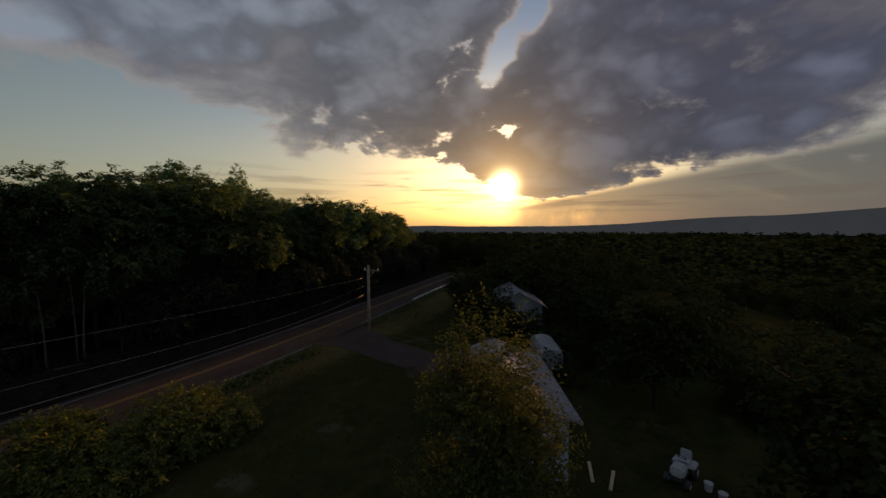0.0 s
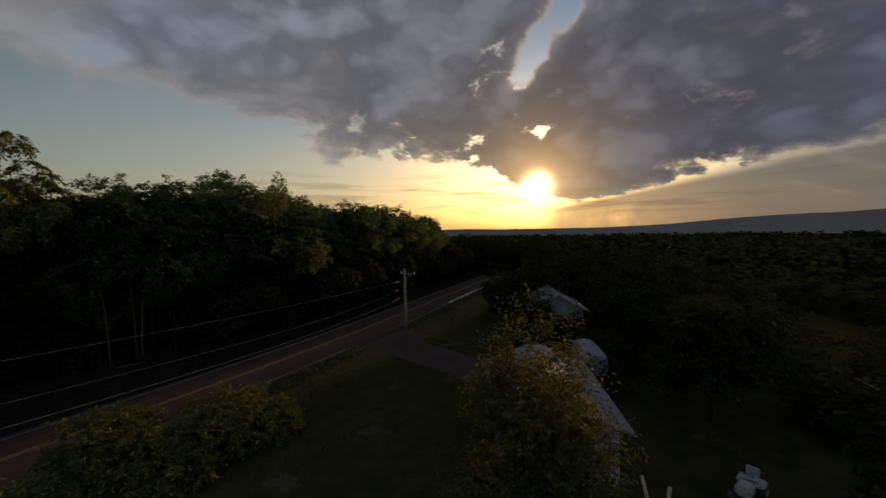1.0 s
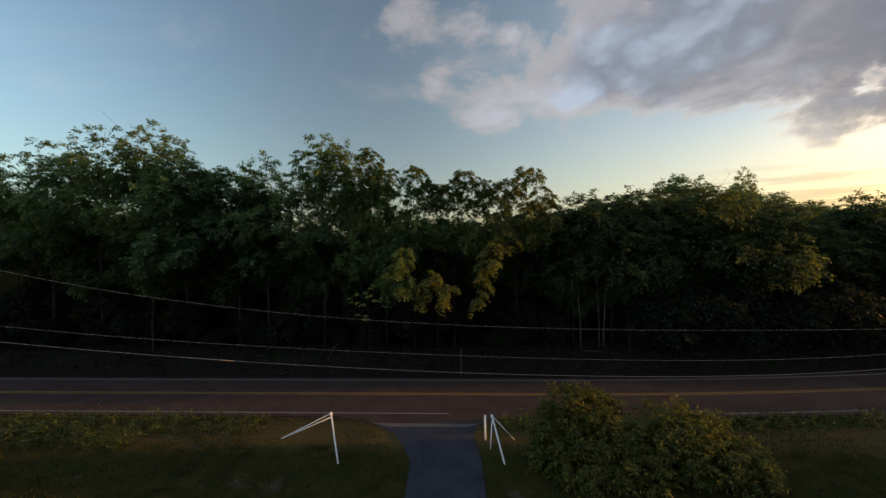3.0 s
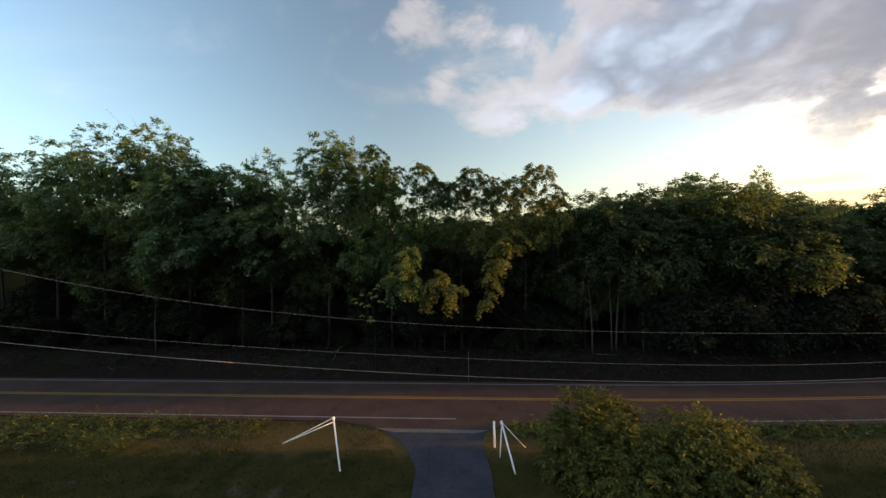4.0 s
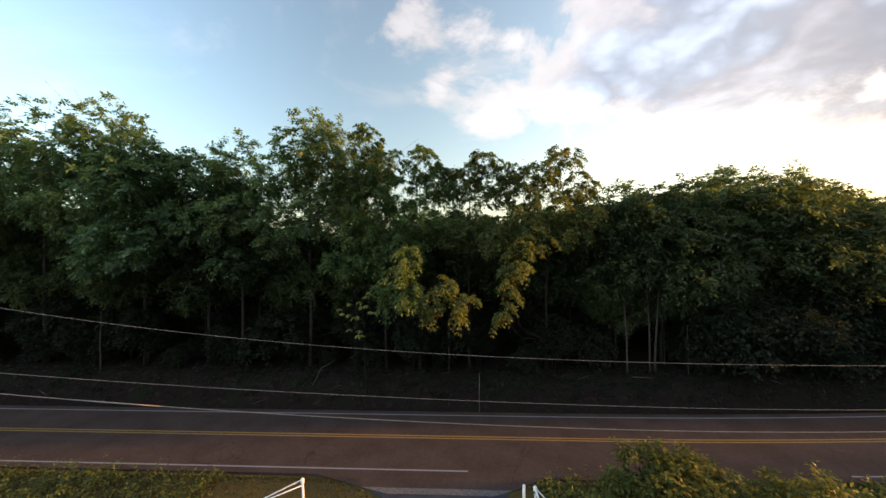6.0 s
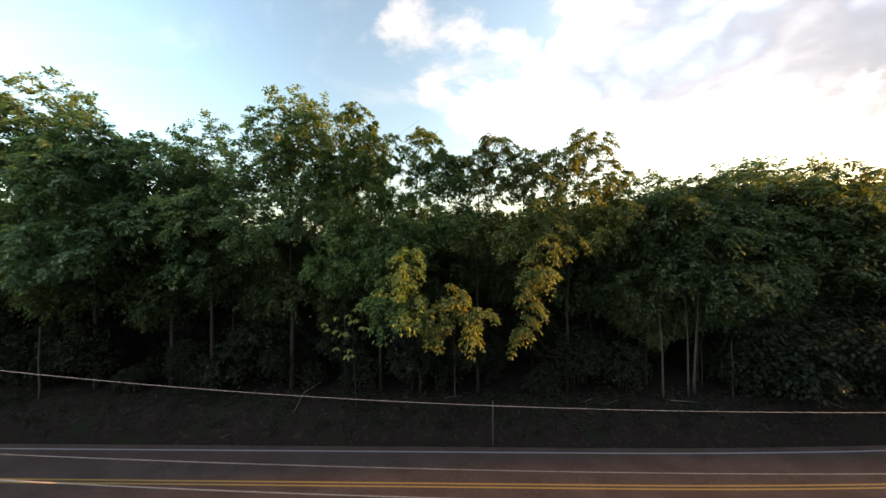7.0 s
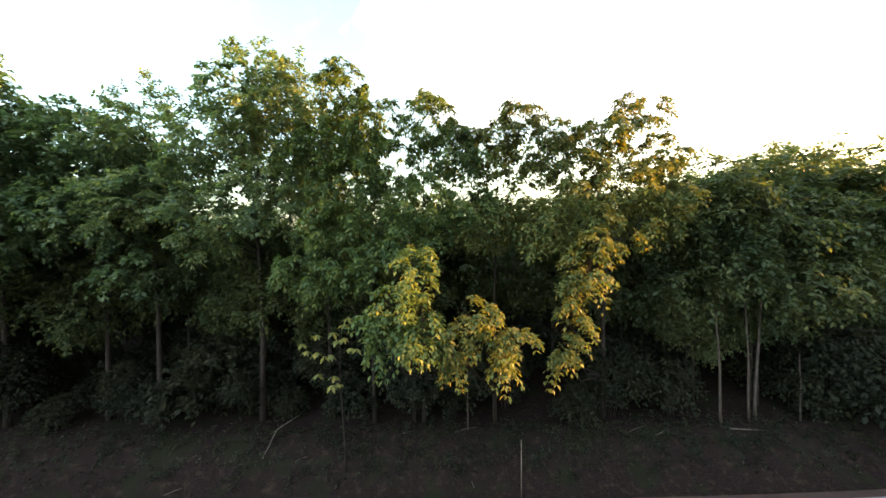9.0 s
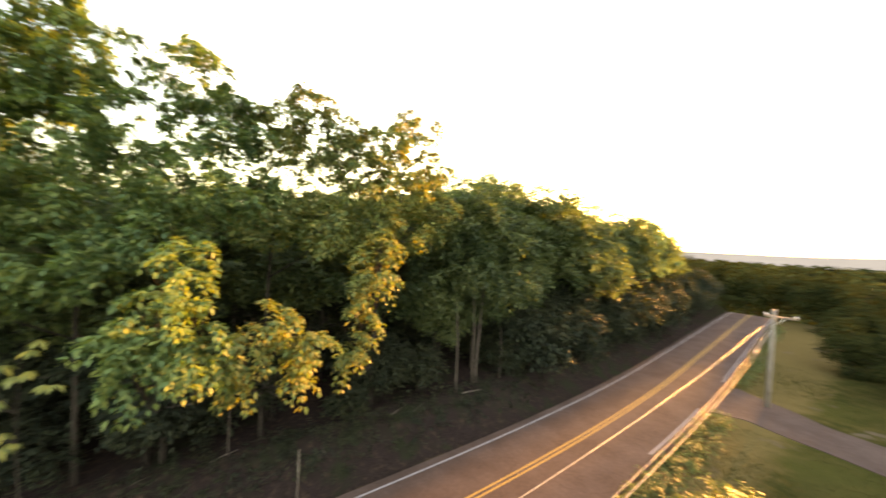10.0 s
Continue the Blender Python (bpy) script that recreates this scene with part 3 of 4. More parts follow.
def wood(rng, lumps, h, girth, base, lean=(0, 0), stems=1):
    """Trunk and limbs that reach into the lumps."""
    pieces = []
    for s in range(stems):
        ox, oy = (rng.normal() * 0.25 * (stems > 1), rng.normal() * 0.25 * (stems > 1))
        pts = []
        for i in range(9):
            f = i / 8
            pts.append((ox * (1 + 3 * f) + lean[0] * f * f + rng.normal() * 0.10 * f * 1.2, oy * (1 + 3 * f) + lean[1] * f * f + rng.normal() * 0.10 * f * 1.2, f * h * 0.86 - 0.25 * (i == 0)))
        rad = [girth * (1.25 if i == 0 else 1.0) * (1 - 0.85 * i / 8) for i in range(9)]
        pieces.append(tube(pts, rad, 7))
        for n, (x, y, z, rx, ry, rz) in enumerate(lumps):
            if stems > 1 and n % stems != s:
                continue
            zs = max(min(z - 0.9 * math.hypot(x, y) * 0.7 - 0.4, h * 0.8), base * 0.55)
            f = min(zs / (h * 0.86), 0.98)
            k = int(f * 8)
            a, b = Vector(pts[k]), Vector(pts[min(k + 1, 8)])
            p0 = a.lerp(b, f * 8 - k)
            p3 = Vector((x, y, z))
            mid = p0.lerp(p3, 0.5) + Vector((rng.normal() * 0.2, rng.normal() * 0.2, -0.15 * (p3 - p0).length * 0.5))
            r0 = girth * 0.42 * (1 - 0.6 * f)
            pieces.append(tube([p0, p0.lerp(mid, 0.6), mid, mid.lerp(p3, 0.6), p3], [r0, r0 * 0.8, r0 * 0.6, r0 * 0.4, r0 * 0.18], 5))
            for _ in range(5):
                d = Vector((rng.normal() * rx, rng.normal() * ry, abs(rng.normal()) * rz * 0.8)) * 0.75
                st = mid.lerp(p3, rng.uniform(0.1, 0.95))
                pieces.append(tube([st, st.lerp(p3 + d, 0.55) + Vector((0, 0, 0.1)), p3 + d], [r0 * 0.3, r0 * 0.2, 0.008], 4))
    return join(*pieces)


def tree_meshes(seed, h, r, base, girth, leaf, bark="bark", lumps=None, count=9, step=0.8, per=34, size=0.2, rc=0.62, droop=0.35, width=0.5, lean=(0, 0), stems=1):
    rng = np.random.default_rng(seed)
    lumps = lumps or crown_lumps(rng, h, r, base, count)
    trunk = mesh_of("trunk", *wood(rng, lumps, h, girth, base, lean, stems), MAT[bark], True)
    cl, ways = lump_clumps(rng, lumps, step)
    crown = quads_mesh("crown", leaf_quads(rng, cl, np.full(len(cl), rc) * rng.uniform(0.7, 1.25, len(cl)), per, size, droop, width, ways), MAT[leaf])
    return trunk, crown


def plant(meshes, x, y, label, group="", category="tree", turn=0.0, scale=1.0, tall=1.0, name="tree", lower=0.0):
    e = anchor(name, x, y, land_at(x, y) - lower, label, category, group, rz=turn)
    e.scale = (scale, scale, scale * tall)
    part("trunk", meshes[0], e)
    part("crown", meshes[1], e, kind="stuff")
    return e


# ---- the woods across the road ----
WOODS = "trees of the wood beside the road"
LEAFY = "leafy green broadleaf tree in the wood beside the road"
DARK = "dense dark green broadleaf tree in the roadside wood"
LOCUST = "tall thin-stemmed locust tree with fine feathery leaves"

kinds = {
    "tall": [tree_meshes(11 + i, 20.0, 4.4, 8.6, 0.17, "leaf_locust", count=15, step=1.0, per=40, size=0.25, rc=0.40, width=0.55) for i in range(3)],
    "mid": [tree_meshes(31 + i, 16.0, 4.0, 6.6, 0.14, "leaf_green", count=12, step=0.88, per=48, size=0.28, rc=0.42, width=0.55) for i in range(3)],
    "dense": [tree_meshes(51 + i, 13.5, 4.4, 5.6, 0.09, "leaf_dark", count=12, step=0.88, per=40, size=0.30, rc=0.56, droop=0.5, width=0.46) for i in range(3)],
}
BASE_H = {"tall": 20.0, "mid": 16.0, "dense": 13.5}
HAVE = {"tall": LOCUST, "mid": LEAFY, "dense": DARK}


def grow(kind, n, x, y, h, wide=1.0, label=""):
    z0 = land_at(x, y)
    s = (h - z0) / BASE_H[kind]
    plant(kinds[kind][n % 3], x, y, label or HAVE[kind], WOODS, turn=(47 * n + 13 * x) % 360, scale=s * wide, tall=1.0 / wide)


# front row: x, y, height of the top over the road, kind, breadth
for n, (x, y, top, kind, wide) in enumerate([
    (-45.5, 11.5, 21.0, "tall", 1.1), (-39.5, 12.0, 21.4, "tall", 1.1), (-33.5, 11.0, 21.7, "tall", 1.1), (-28, 11.5, 22.4, "tall", 1.1), (-24.6, 10.4, 19.6, "mid", 1.0),
    (-20, 11.0, 18.3, "mid", 0.95), (-17, 10.6, 19.2, "tall", 0.95), (-11.7, 10.6, 20.9, "tall", 1.0), (-8.3, 11.0, 19.6, "tall", 0.9),
    (-36.5, 13.0, 14.0, "dense", 1.0), (-30.5, 13.0, 13.0, "dense", 1.0), (-26, 12.8, 13.6, "dense", 0.95), (-21.5, 12.8, 12.6, "dense", 0.95), (-16.9, 12.8, 13.4, "dense", 0.95), (-12.1, 13.0, 12.6, "dense", 0.9), (-8.1, 13.3, 12.4, "dense", 0.9),
    (11.1, 11.2, 14.7, "dense", 1.0), (14.7, 11.8, 14.9, "dense", 1.05), (18.5, 12.8, 15.6, "dense", 1.1), (23, 12.2, 15.6, "dense", 1.1), (27.5, 12.8, 15.0, "dense", 1.1),
    (33.5, 13.2, 13.2, "dense", 1.1), (39.5, 14.2, 14.8, "dense", 1.15), (45.5, 15.0, 15.0, "mid", 1.2), (51.5, 16.2, 14.8, "dense", 1.2), (58.5, 17.6, 13.9, "mid", 1.25), (65.5, 21.0, 13.8, "dense", 1.3), (73.5, 25.5, 13.9, "dense", 1.3), (82.0, 30.0, 14.0, "dense", 1.3), (91.0, 34.0, 12.2, "dense", 1.25), (98.0, 36.5, 9.5, "dense", 1.2),
    (30.5, 20.5, 15.8, "mid", 1.2), (37.0, 21.5, 15.4, "dense", 1.2), (43.0, 23.0, 15.2, "mid", 1.2), (50.0, 25.0, 15.0, "dense", 1.2), (58.0, 27.5, 15.8, "mid", 1.25), (66.0, 30.5, 16.0, "mid", 1.25), (75.0, 33.5, 14.8, "dense", 1.3), (-52.0, 12.5, 19.5, "tall", 1.1),
]):
    grow(kind, n, x, y, top, wide)
# lower trees whose boughs hang close to the bank
for n, (x, y, top, wide) in enumerate([(-23.5, 13.6, 9.0, 0.85), (-14.2, 13.7, 8.4, 0.8), (-9.4, 13.2, 8.0, 0.75), (10.6, 11.0, 9.2, 0.8), (14.6, 11.2, 9.4, 0.85), (19.0, 12.0, 9.8, 0.9), (24.5, 13.6, 9.8, 0.9)]):
    grow("dense", n + 1, x, y, top, wide, "low dark green tree with boughs hanging over the bank")
# farther in
for n, (x, y, top, kind, wide) in enumerate([
    (-42.5, 19, 15.8, "tall", 1.2), (-35.5, 18, 15.2, "mid", 1.2), (-28.5, 19, 14.8, "mid", 1.2), (-22, 18, 14.2, "mid", 1.1), (-15.5, 18.5, 13.8, "mid", 1.1), (-9.5, 17, 13.4, "mid", 1.1),
    (-5, 14.0, 13.2, "dense", 1.1), (-0.3, 14.2, 13.0, "dense", 1.1), (4.5, 14.4, 13.2, "dense", 1.1), (8.5, 13.8, 14.4, "dense", 1.1), (2, 20, 13.8, "mid", 1.2), (-5.5, 22, 14.0, "mid", 1.2), (9, 21, 15.0, "mid", 1.2), (-1.8, 17.5, 13.4, "dense", 1.15), (6.2, 18.0, 13.8, "dense", 1.15), (15, 20, 16.0, "mid", 1.2), (21, 22, 16.2, "mid", 1.2), (28, 24.5, 18.9, "mid", 1.25),
    (36.5, 28, 17.6, "mid", 1.2), (44.5, 32, 17.6, "mid", 1.2), (40.3, 30.4, 20.4, "tall", 0.8), (45.5, 43, 17.4, "mid", 1.2), (52, 47, 19.5, "tall", 0.9), (58.5, 44, 16.5, "dense", 1.5), (51.5, 34, 15.6, "dense", 1.3), (63.5, 38, 15.0, "dense", 1.3), (35.5, 40, 19.8, "mid", 1.35), (24.5, 36, 17.2, "mid", 1.4),
    (-50, 22, 17.0, "mid", 1.3), (-56, 20, 17.0, "mid", 1.3), (-62, 24, 16.5, "dense", 1.4), (-60, 34, 17.0, "dense", 1.5), (-68, 32, 17.0, "dense", 1.5),
]):
    grow(kind, n + 1, x, y, top, wide)

# the depth of the wood: unseen trees added to block light from behind
for n in range(44):
    x, y = -54 + 6.2 * (n % 22) + 1.7 * (n % 3), 27.0 + 9.0 * (n // 22) + 2.1 * (n % 4)
    if x > 20:
        y += 0.42 * (x - 20)
    grow(("mid", "dense")[n % 2], n, x, y, (12.2 if x < 20 else 14.5) + 0.5 * (n % 3), 1.45)

# the three sparse-topped trees that lean out over the road
GOLDEN = "roadside tree with hanging leaf sprays over the road, sunlit gold put into their colour"


def hero(seed, x, y, h, lumps, girth, lean, leaf, label, per=66, size=0.20, step=0.62, rc=0.32, droop=0.9, stems=1):
    z0 = land_at(x, y)
    local = [(a - x, b - y, c - z0, p, q, s) for a, b, c, p, q, s in lumps]
    m = tree_meshes(seed, h - z0, 3.0, 4.0, girth, leaf, "bark", local, step=step, per=per, size=size, rc=rc, droop=droop, width=0.45, lean=lean, stems=stems)
    plant(m, x, y, label, WOODS)


hero(71, -3.35, 10.0, 17.5, [(-2.95, 8.2, 16.1, 1.1, 1.2, 1.2), (-1.95, 8.6, 15.4, 1.0, 1.0, 0.8), (-4.45, 8.6, 14.2, 1.5, 1.5, 1.2), (-1.65, 8.6, 14.6, 1.3, 1.4, 1), (-3.05, 7.2, 12.4, 1.7, 1.5, 1), (-1.45, 7.6, 12.2, 1.3, 1.3, 0.9),
     (-3.85, 7, 10.6, 1.4, 1.2, 0.9), (-3.3, 3.7, 9.9, 0.55, 0.7, 0.6), (-3.85, 3.1, 8.7, 0.7, 0.7, 0.75), (-3.1, 2.8, 8.3, 0.5, 0.6, 0.75), (-4.15, 2.9, 7.95, 0.5, 0.5, 0.45), (-3.25, 2.8, 7.75, 0.4, 0.5, 0.4), (-4.6, 3.1, 8.1, 0.45, 0.5, 0.4), (-2.8, 3.0, 7.6, 0.34, 0.4, 0.4), (-4.3, 3.0, 7.4, 0.25, 0.3, 0.3)], 0.10, (0.2, -1.2), "leaf_bright", LEAFY)
hero(72, 0.25, 10.2, 17.3, [(1.45, 8.4, 16.35, 0.9, 0.9, 0.8), (0.5, 8.5, 15.5, 0.9, 1.0, 0.7), (2.7, 8.5, 15.4, 0.9, 0.9, 0.7), (-0.25, 8.6, 15, 1.2, 1.2, 0.8), (2.15, 8.4, 14.4, 1.3, 1.2, 0.9), (0.75, 7.8, 12.9, 1.6, 1.3, 1), (-0.35, 7.6, 11.4, 1.3, 1.2, 0.9), (1.95, 7.4, 11.2, 1.3, 1.2, 0.9),
     (-1.15, 3.3, 8.3, 0.5, 0.5, 0.4), (-1.75, 3.3, 7.75, 0.42, 0.5, 0.5), (-0.5, 3.3, 7.7, 0.45, 0.5, 0.45), (-1.9, 3.3, 7.2, 0.3, 0.35, 0.45), (-1.95, 3.3, 6.85, 0.18, 0.25, 0.3), (-0.4, 3.3, 7.05, 0.3, 0.35, 0.45), (-0.3, 3.3, 6.6, 0.18, 0.22, 0.32), (0.1, 3.3, 7.4, 0.3, 0.35, 0.4)], 0.10, (0.1, -1.3), "leaf_gold", GOLDEN)
hero(73, 5.75, 10.2, 17.4, [(6.75, 8.6, 16.25, 1.1, 1.2, 0.9), (4.1, 8.5, 15.1, 0.9, 1.0, 0.7), (5.15, 8.6, 15.3, 1.2, 1.2, 0.9), (7.75, 8.8, 14.4, 1.2, 1.3, 1), (5.75, 8, 13.2, 1.7, 1.4, 1), (3.75, 7.8, 13.6, 1.3, 1.2, 0.9), (7.95, 8, 12.6, 1.1, 1.2, 0.7), (6.75, 8, 11.4, 1.2, 1.2, 0.8),
     (3.95, 7.2, 11.8, 1.2, 1.1, 0.8), (3.72, 6, 10.6, 0.75, 0.8, 0.55), (3.09, 5.4, 9.64, 0.7, 0.65, 0.6), (2.67, 5.1, 8.69, 0.6, 0.55, 0.6), (2.46, 5, 7.52, 0.5, 0.5, 0.7), (2.2, 4.95, 6.75, 0.42, 0.42, 0.6), (2.1, 4.9, 6.1, 0.32, 0.34, 0.45), (4.66, 6.4, 10.7, 0.6, 0.7, 0.35)], 0.12, (0.6, -1.0), "leaf_gold", GOLDEN)
hero(74, -5.85, 10.2, 19.2, [(-6.85, 9.0, 18.0, 1.1, 1.1, 1.1), (-5.85, 8.8, 16.4, 1.5, 1.3, 1.0), (-7.65, 8.8, 15.4, 1.6, 1.4, 1.0), (-6.25, 8.0, 13.6, 1.6, 1.4, 1.0), (-6.95, 7.4, 11.6, 1.5, 1.3, 0.9), (-5.65, 7.0, 9.8, 1.2, 1.1, 0.8), (-8.05, 7.2, 9.4, 1.3, 1.1, 0.8)], 0.10, (-0.4, -0.8), "leaf_bright", LOCUST, size=0.22)
# a young sapling at the edge, its big leaves in hanging hands of leaflets
def sapling(x, y, top, twigs, seed):
    rng = np.random.default_rng(seed)
    z0 = land_at(x, y)
    e = anchor("young_tree", x, y, z0, "slim young tree with a few big pale yellow-green leaves", "tree", WOODS)
    tx, ty, tz = top[0] - x, top[1] - y, top[2] - z0
    stem = [(tx * q ** 0.8 + 0.04 * math.sin(7 * q), ty * q ** 0.6, -0.1 + (tz + 0.1) * q) for q in np.linspace(0, 1, 9)]
    part("trunk", mesh_of("trunk", *tube(stem, [0.045 - 0.035 * q for q in np.linspace(0, 1, 9)], 6), MAT["bark"], True), e)
    quads = []
    for start, (dx, dy, dz), count in twigs:
        a = Vector(stem[start])
        line = [a + Vector((dx * q, dy * q, dz * q + 0.10 * math.sin(3.1 * q))) for q in np.linspace(0, 1, 6)]
        part("twig", mesh_of("twig", *tube([tuple(p) for p in line], [0.018 - 0.012 * q for q in np.linspace(0, 1, 6)], 5), MAT["bark"], True), e)
        for q in np.linspace(0.35, 1.0, count):
            c = a + Vector((dx, dy, dz)) * q + Vector((rng.normal() * 0.06, rng.normal() * 0.10, 0.10 * rng.normal()))
            for m in range(7):
                t = 6.283 * m / 7 + rng.uniform(-0.3, 0.3)
                way = Vector((math.cos(t) * 0.8, math.sin(t) * 0.8, -0.15 - rng.uniform(0.1, 0.7))).normalized()
                wide = way.cross(Vector((0, 0, 1))).normalized() * rng.uniform(0.065, 0.095)
                l = rng.uniform(0.25, 0.38)
                quads += [c, c + way * l * 0.55 + wide, c + way * l + Vector((0, 0, -0.05)), c + way * l * 0.55 - wide]
    part("foliage", quads_mesh("foliage", np.array([tuple(p) for p in quads]), MAT["leaf_pale"]), e, kind="stuff")


sapling(-6.75, 7.7, (-6.65, 6.8, 7.2), [(6, (-1.65, 0.0, 0.95), 4), (6, (-0.95, 0.2, 1.15), 2), (8, (0.3, 0.0, 0.3), 2), (7, (0.65, -0.1, 0.05), 3), (5, (-0.9, 0.0, 0.35), 2), (5, (-0.3, -0.2, 0.2), 2), (7, (-0.25, -0.2, 0.45), 2)], 75)


# understorey along the bank
def shrub(seed, leaf, h, r, size, per=26):
    rng = np.random.default_rng(seed)
    lumps = [(rng.normal() * r * 0.4, rng.normal() * r * 0.35, h * rng.uniform(0.3, 0.85), r * rng.uniform(0.4, 0.6), r * rng.uniform(0.4, 0.6), h * rng.uniform(0.14, 0.24)) for _ in range(7)]
    stems = join(*[tube([(0.1 * i - 0.3, 0.05 * i, -0.15), (x * 0.5, y * 0.5, z * 0.6), (x, y, z)], [0.03, 0.02, 0.008], 5) for i, (x, y, z, *_) in enumerate(lumps)])
    cl, ways = lump_clumps(rng, lumps, 0.6)
    return (mesh_of("trunk", *stems, MAT["bark"], True),
            quads_mesh("foliage", leaf_quads(rng, cl, np.full(len(cl), 0.55), per, size, 0.5, 0.5, ways), MAT[leaf]))


def plant_shrub(m, x, y, label, group, turn=0.0, scale=1.0, name="shrub", category="shrub"):
    e = anchor(name, x, y, land_at(x, y), label, category, group, rz=turn)
    e.scale = (scale,) * 3
    part("trunk", m[0], e)
    part("foliage", m[1], e, kind="stuff")
    return e


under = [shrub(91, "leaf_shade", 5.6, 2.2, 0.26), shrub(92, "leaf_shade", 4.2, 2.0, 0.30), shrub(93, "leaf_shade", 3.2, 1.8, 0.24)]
rng = np.random.default_rng(5)
for n in range(34):
    x = -46 + 3.1 * n + rng.uniform(-1, 1)
    y = 12.6 + rng.uniform(-0.8, 1.6) + float(road_shift(x))
    if -8 < x < 14:
        y += 1.5
    plant_shrub(under[n % 3], x, y, "shadowed green understorey shrub on the wooded bank", "understorey shrubs on the bank", 77 * n % 360, rng.uniform(0.8, 1.2))
for n in range(22):
    x = -46 + 5.0 * n + rng.uniform(-1, 1)
    plant_shrub(under[n % 2], x, 17.0 + rng.uniform(-1, 2) + float(road_shift(x)), "shadowed green understorey shrub on the wooded bank", "understorey shrubs on the bank", 53 * n % 360, rng.uniform(1.2, 1.7))

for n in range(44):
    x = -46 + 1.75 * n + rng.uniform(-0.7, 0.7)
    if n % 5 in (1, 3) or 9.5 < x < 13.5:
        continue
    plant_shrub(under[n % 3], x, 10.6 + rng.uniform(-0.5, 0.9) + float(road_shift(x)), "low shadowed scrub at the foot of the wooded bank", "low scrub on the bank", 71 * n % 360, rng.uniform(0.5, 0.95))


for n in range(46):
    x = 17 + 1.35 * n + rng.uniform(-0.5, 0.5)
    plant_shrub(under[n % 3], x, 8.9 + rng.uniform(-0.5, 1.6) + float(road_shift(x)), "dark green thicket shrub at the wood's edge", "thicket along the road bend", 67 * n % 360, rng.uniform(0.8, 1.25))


# bare young stems in front of the dark
def bare_stem(x, y, h, r, lean, mat, label):
    e = anchor("sapling", x, y, land_at(x, y), label, "sapling", "bare stems on the bank")
    v, f = tube([(lean * t * t * h * 0.1, 0.03 * math.sin(9 * t), -0.1 + t * h) for t in np.linspace(0, 1, 8)], [r * (1 - 0.6 * t) for t in np.linspace(0, 1, 8)], 7)
    part("stem", mesh_of("stem", v, f, MAT[mat], True), e)


for x, y, h, r, lean in ((11.1, 9.2, 6.2, 0.07, -0.5), (12.8, 9.6, 6.4, 0.065, -0.3), (13.2, 9.7, 6.6, 0.085, 0.6), (15.4, 9.6, 3.5, 0.05, -0.2), (-1.2, 9.2, 4.2, 0.035, 0.1), (-26.9, 9.0, 4.6, 0.075, 0.2)):
    bare_stem(x, y, h, r, lean, "pale_bark", "slim pale bare tree stem on the wooded bank")


def fallen_stick(points, r, label="pale fallen branch lying on the bank"):
    x, y = points[0][:2]
    e = anchor("fallen_branch", x, y, land_at(x, y), label, "branch", "fallen branches on the bank")
    pts = [(a - x, b - y, land_at(a, b) - land_at(x, y) + c) for a, b, c in points]
    part("branch", mesh_of("branch", *tube(pts, [r, r * 0.9, r * 0.5], 5), MAT["stick"], True), e)


fallen_stick([(11.3, 8.9, 0.06), (12.1, 8.8, 0.10), (12.9, 8.8, 0.05)], 0.04)
fallen_stick([(-10.6, 8.1, 0.03), (-10.2, 8.7, 0.6), (-9.3, 9.2, 0.9)], 0.03, "pale dead limb leaning on the bank")
for n in range(16):
    x, y, a = rng.uniform(-30, 24), rng.uniform(7.1, 9.2), rng.uniform(0, 3.1)
    l = rng.uniform(0.25, 0.7)
    fallen_stick([(x - l * math.cos(a), y - 0.3 * l, 0.03), (x, y, 0.07), (x + l * math.cos(a), y + 0.3 * l, 0.04)], rng.uniform(0.012, 0.028))


def marker_rod(x, y, h):
    e = anchor("marker_rod", x, y, land_at(x, y), "thin pale marker rod standing at the road's far edge", "marker")
    part("rod", mesh_of("rod", *tube([(0, 0, -0.1), (0.01, 0, h * 0.5), (0.02, 0.01, h)], [0.018, 0.017, 0.015], 6), MAT["pole"], True), e)


marker_rod(0.8, 6.55, 2.4)


# fallen leaves and low weeds on the bank, and weeds on the verge
def weeds(name, spots, size, height, leaf, label, category):
    rng = np.random.default_rng(len(spots))
    c = np.array([(x, y, land_at(x, y) + h * height * 0.5) for x, y, h in spots])
    r = np.array([0.25 + 0.35 * h * height for *_, h in spots])
    verts = leaf_quads(rng, c, r, 24, size, 0.15, 0.35)
    verts[:, 2] = np.maximum(verts[:, 2], land(verts[:, 0], verts[:, 1]) + 0.01)
    ob = new(name, quads_mesh(name, verts, MAT[leaf]))
    tagged(ob, label, category, kind="stuff")


rng = np.random.default_rng(8)
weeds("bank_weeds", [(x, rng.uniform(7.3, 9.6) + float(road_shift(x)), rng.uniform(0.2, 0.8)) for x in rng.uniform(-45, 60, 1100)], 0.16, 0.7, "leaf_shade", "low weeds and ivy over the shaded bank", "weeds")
left_verge = [(x, rng.uniform(-4.4, -0.9) if x < -17 else rng.uniform(-2.6, -0.9), rng.uniform(0.4, 1.0)) for x in rng.uniform(-45, -11, 900)]
left_verge = [s for s in left_verge if s[0] < -15.5 or s[2] < 0.6]
weeds("verge_weeds", left_verge, 0.16, 0.95, "leaf_weed", "tall sunlit green weeds along the road's grassy verge", "weeds")
weeds("verge_weeds", [(x, rng.uniform(-1.9, -0.7) + float(road_shift(x)), rng.uniform(0.3, 0.8)) for x in np.r_[rng.uniform(3.2, 25.5, 300), rng.uniform(34, 70, 260)]], 0.18, 0.8, "leaf_weed", "yellow-green weeds along the road's grassy verge", "weeds")


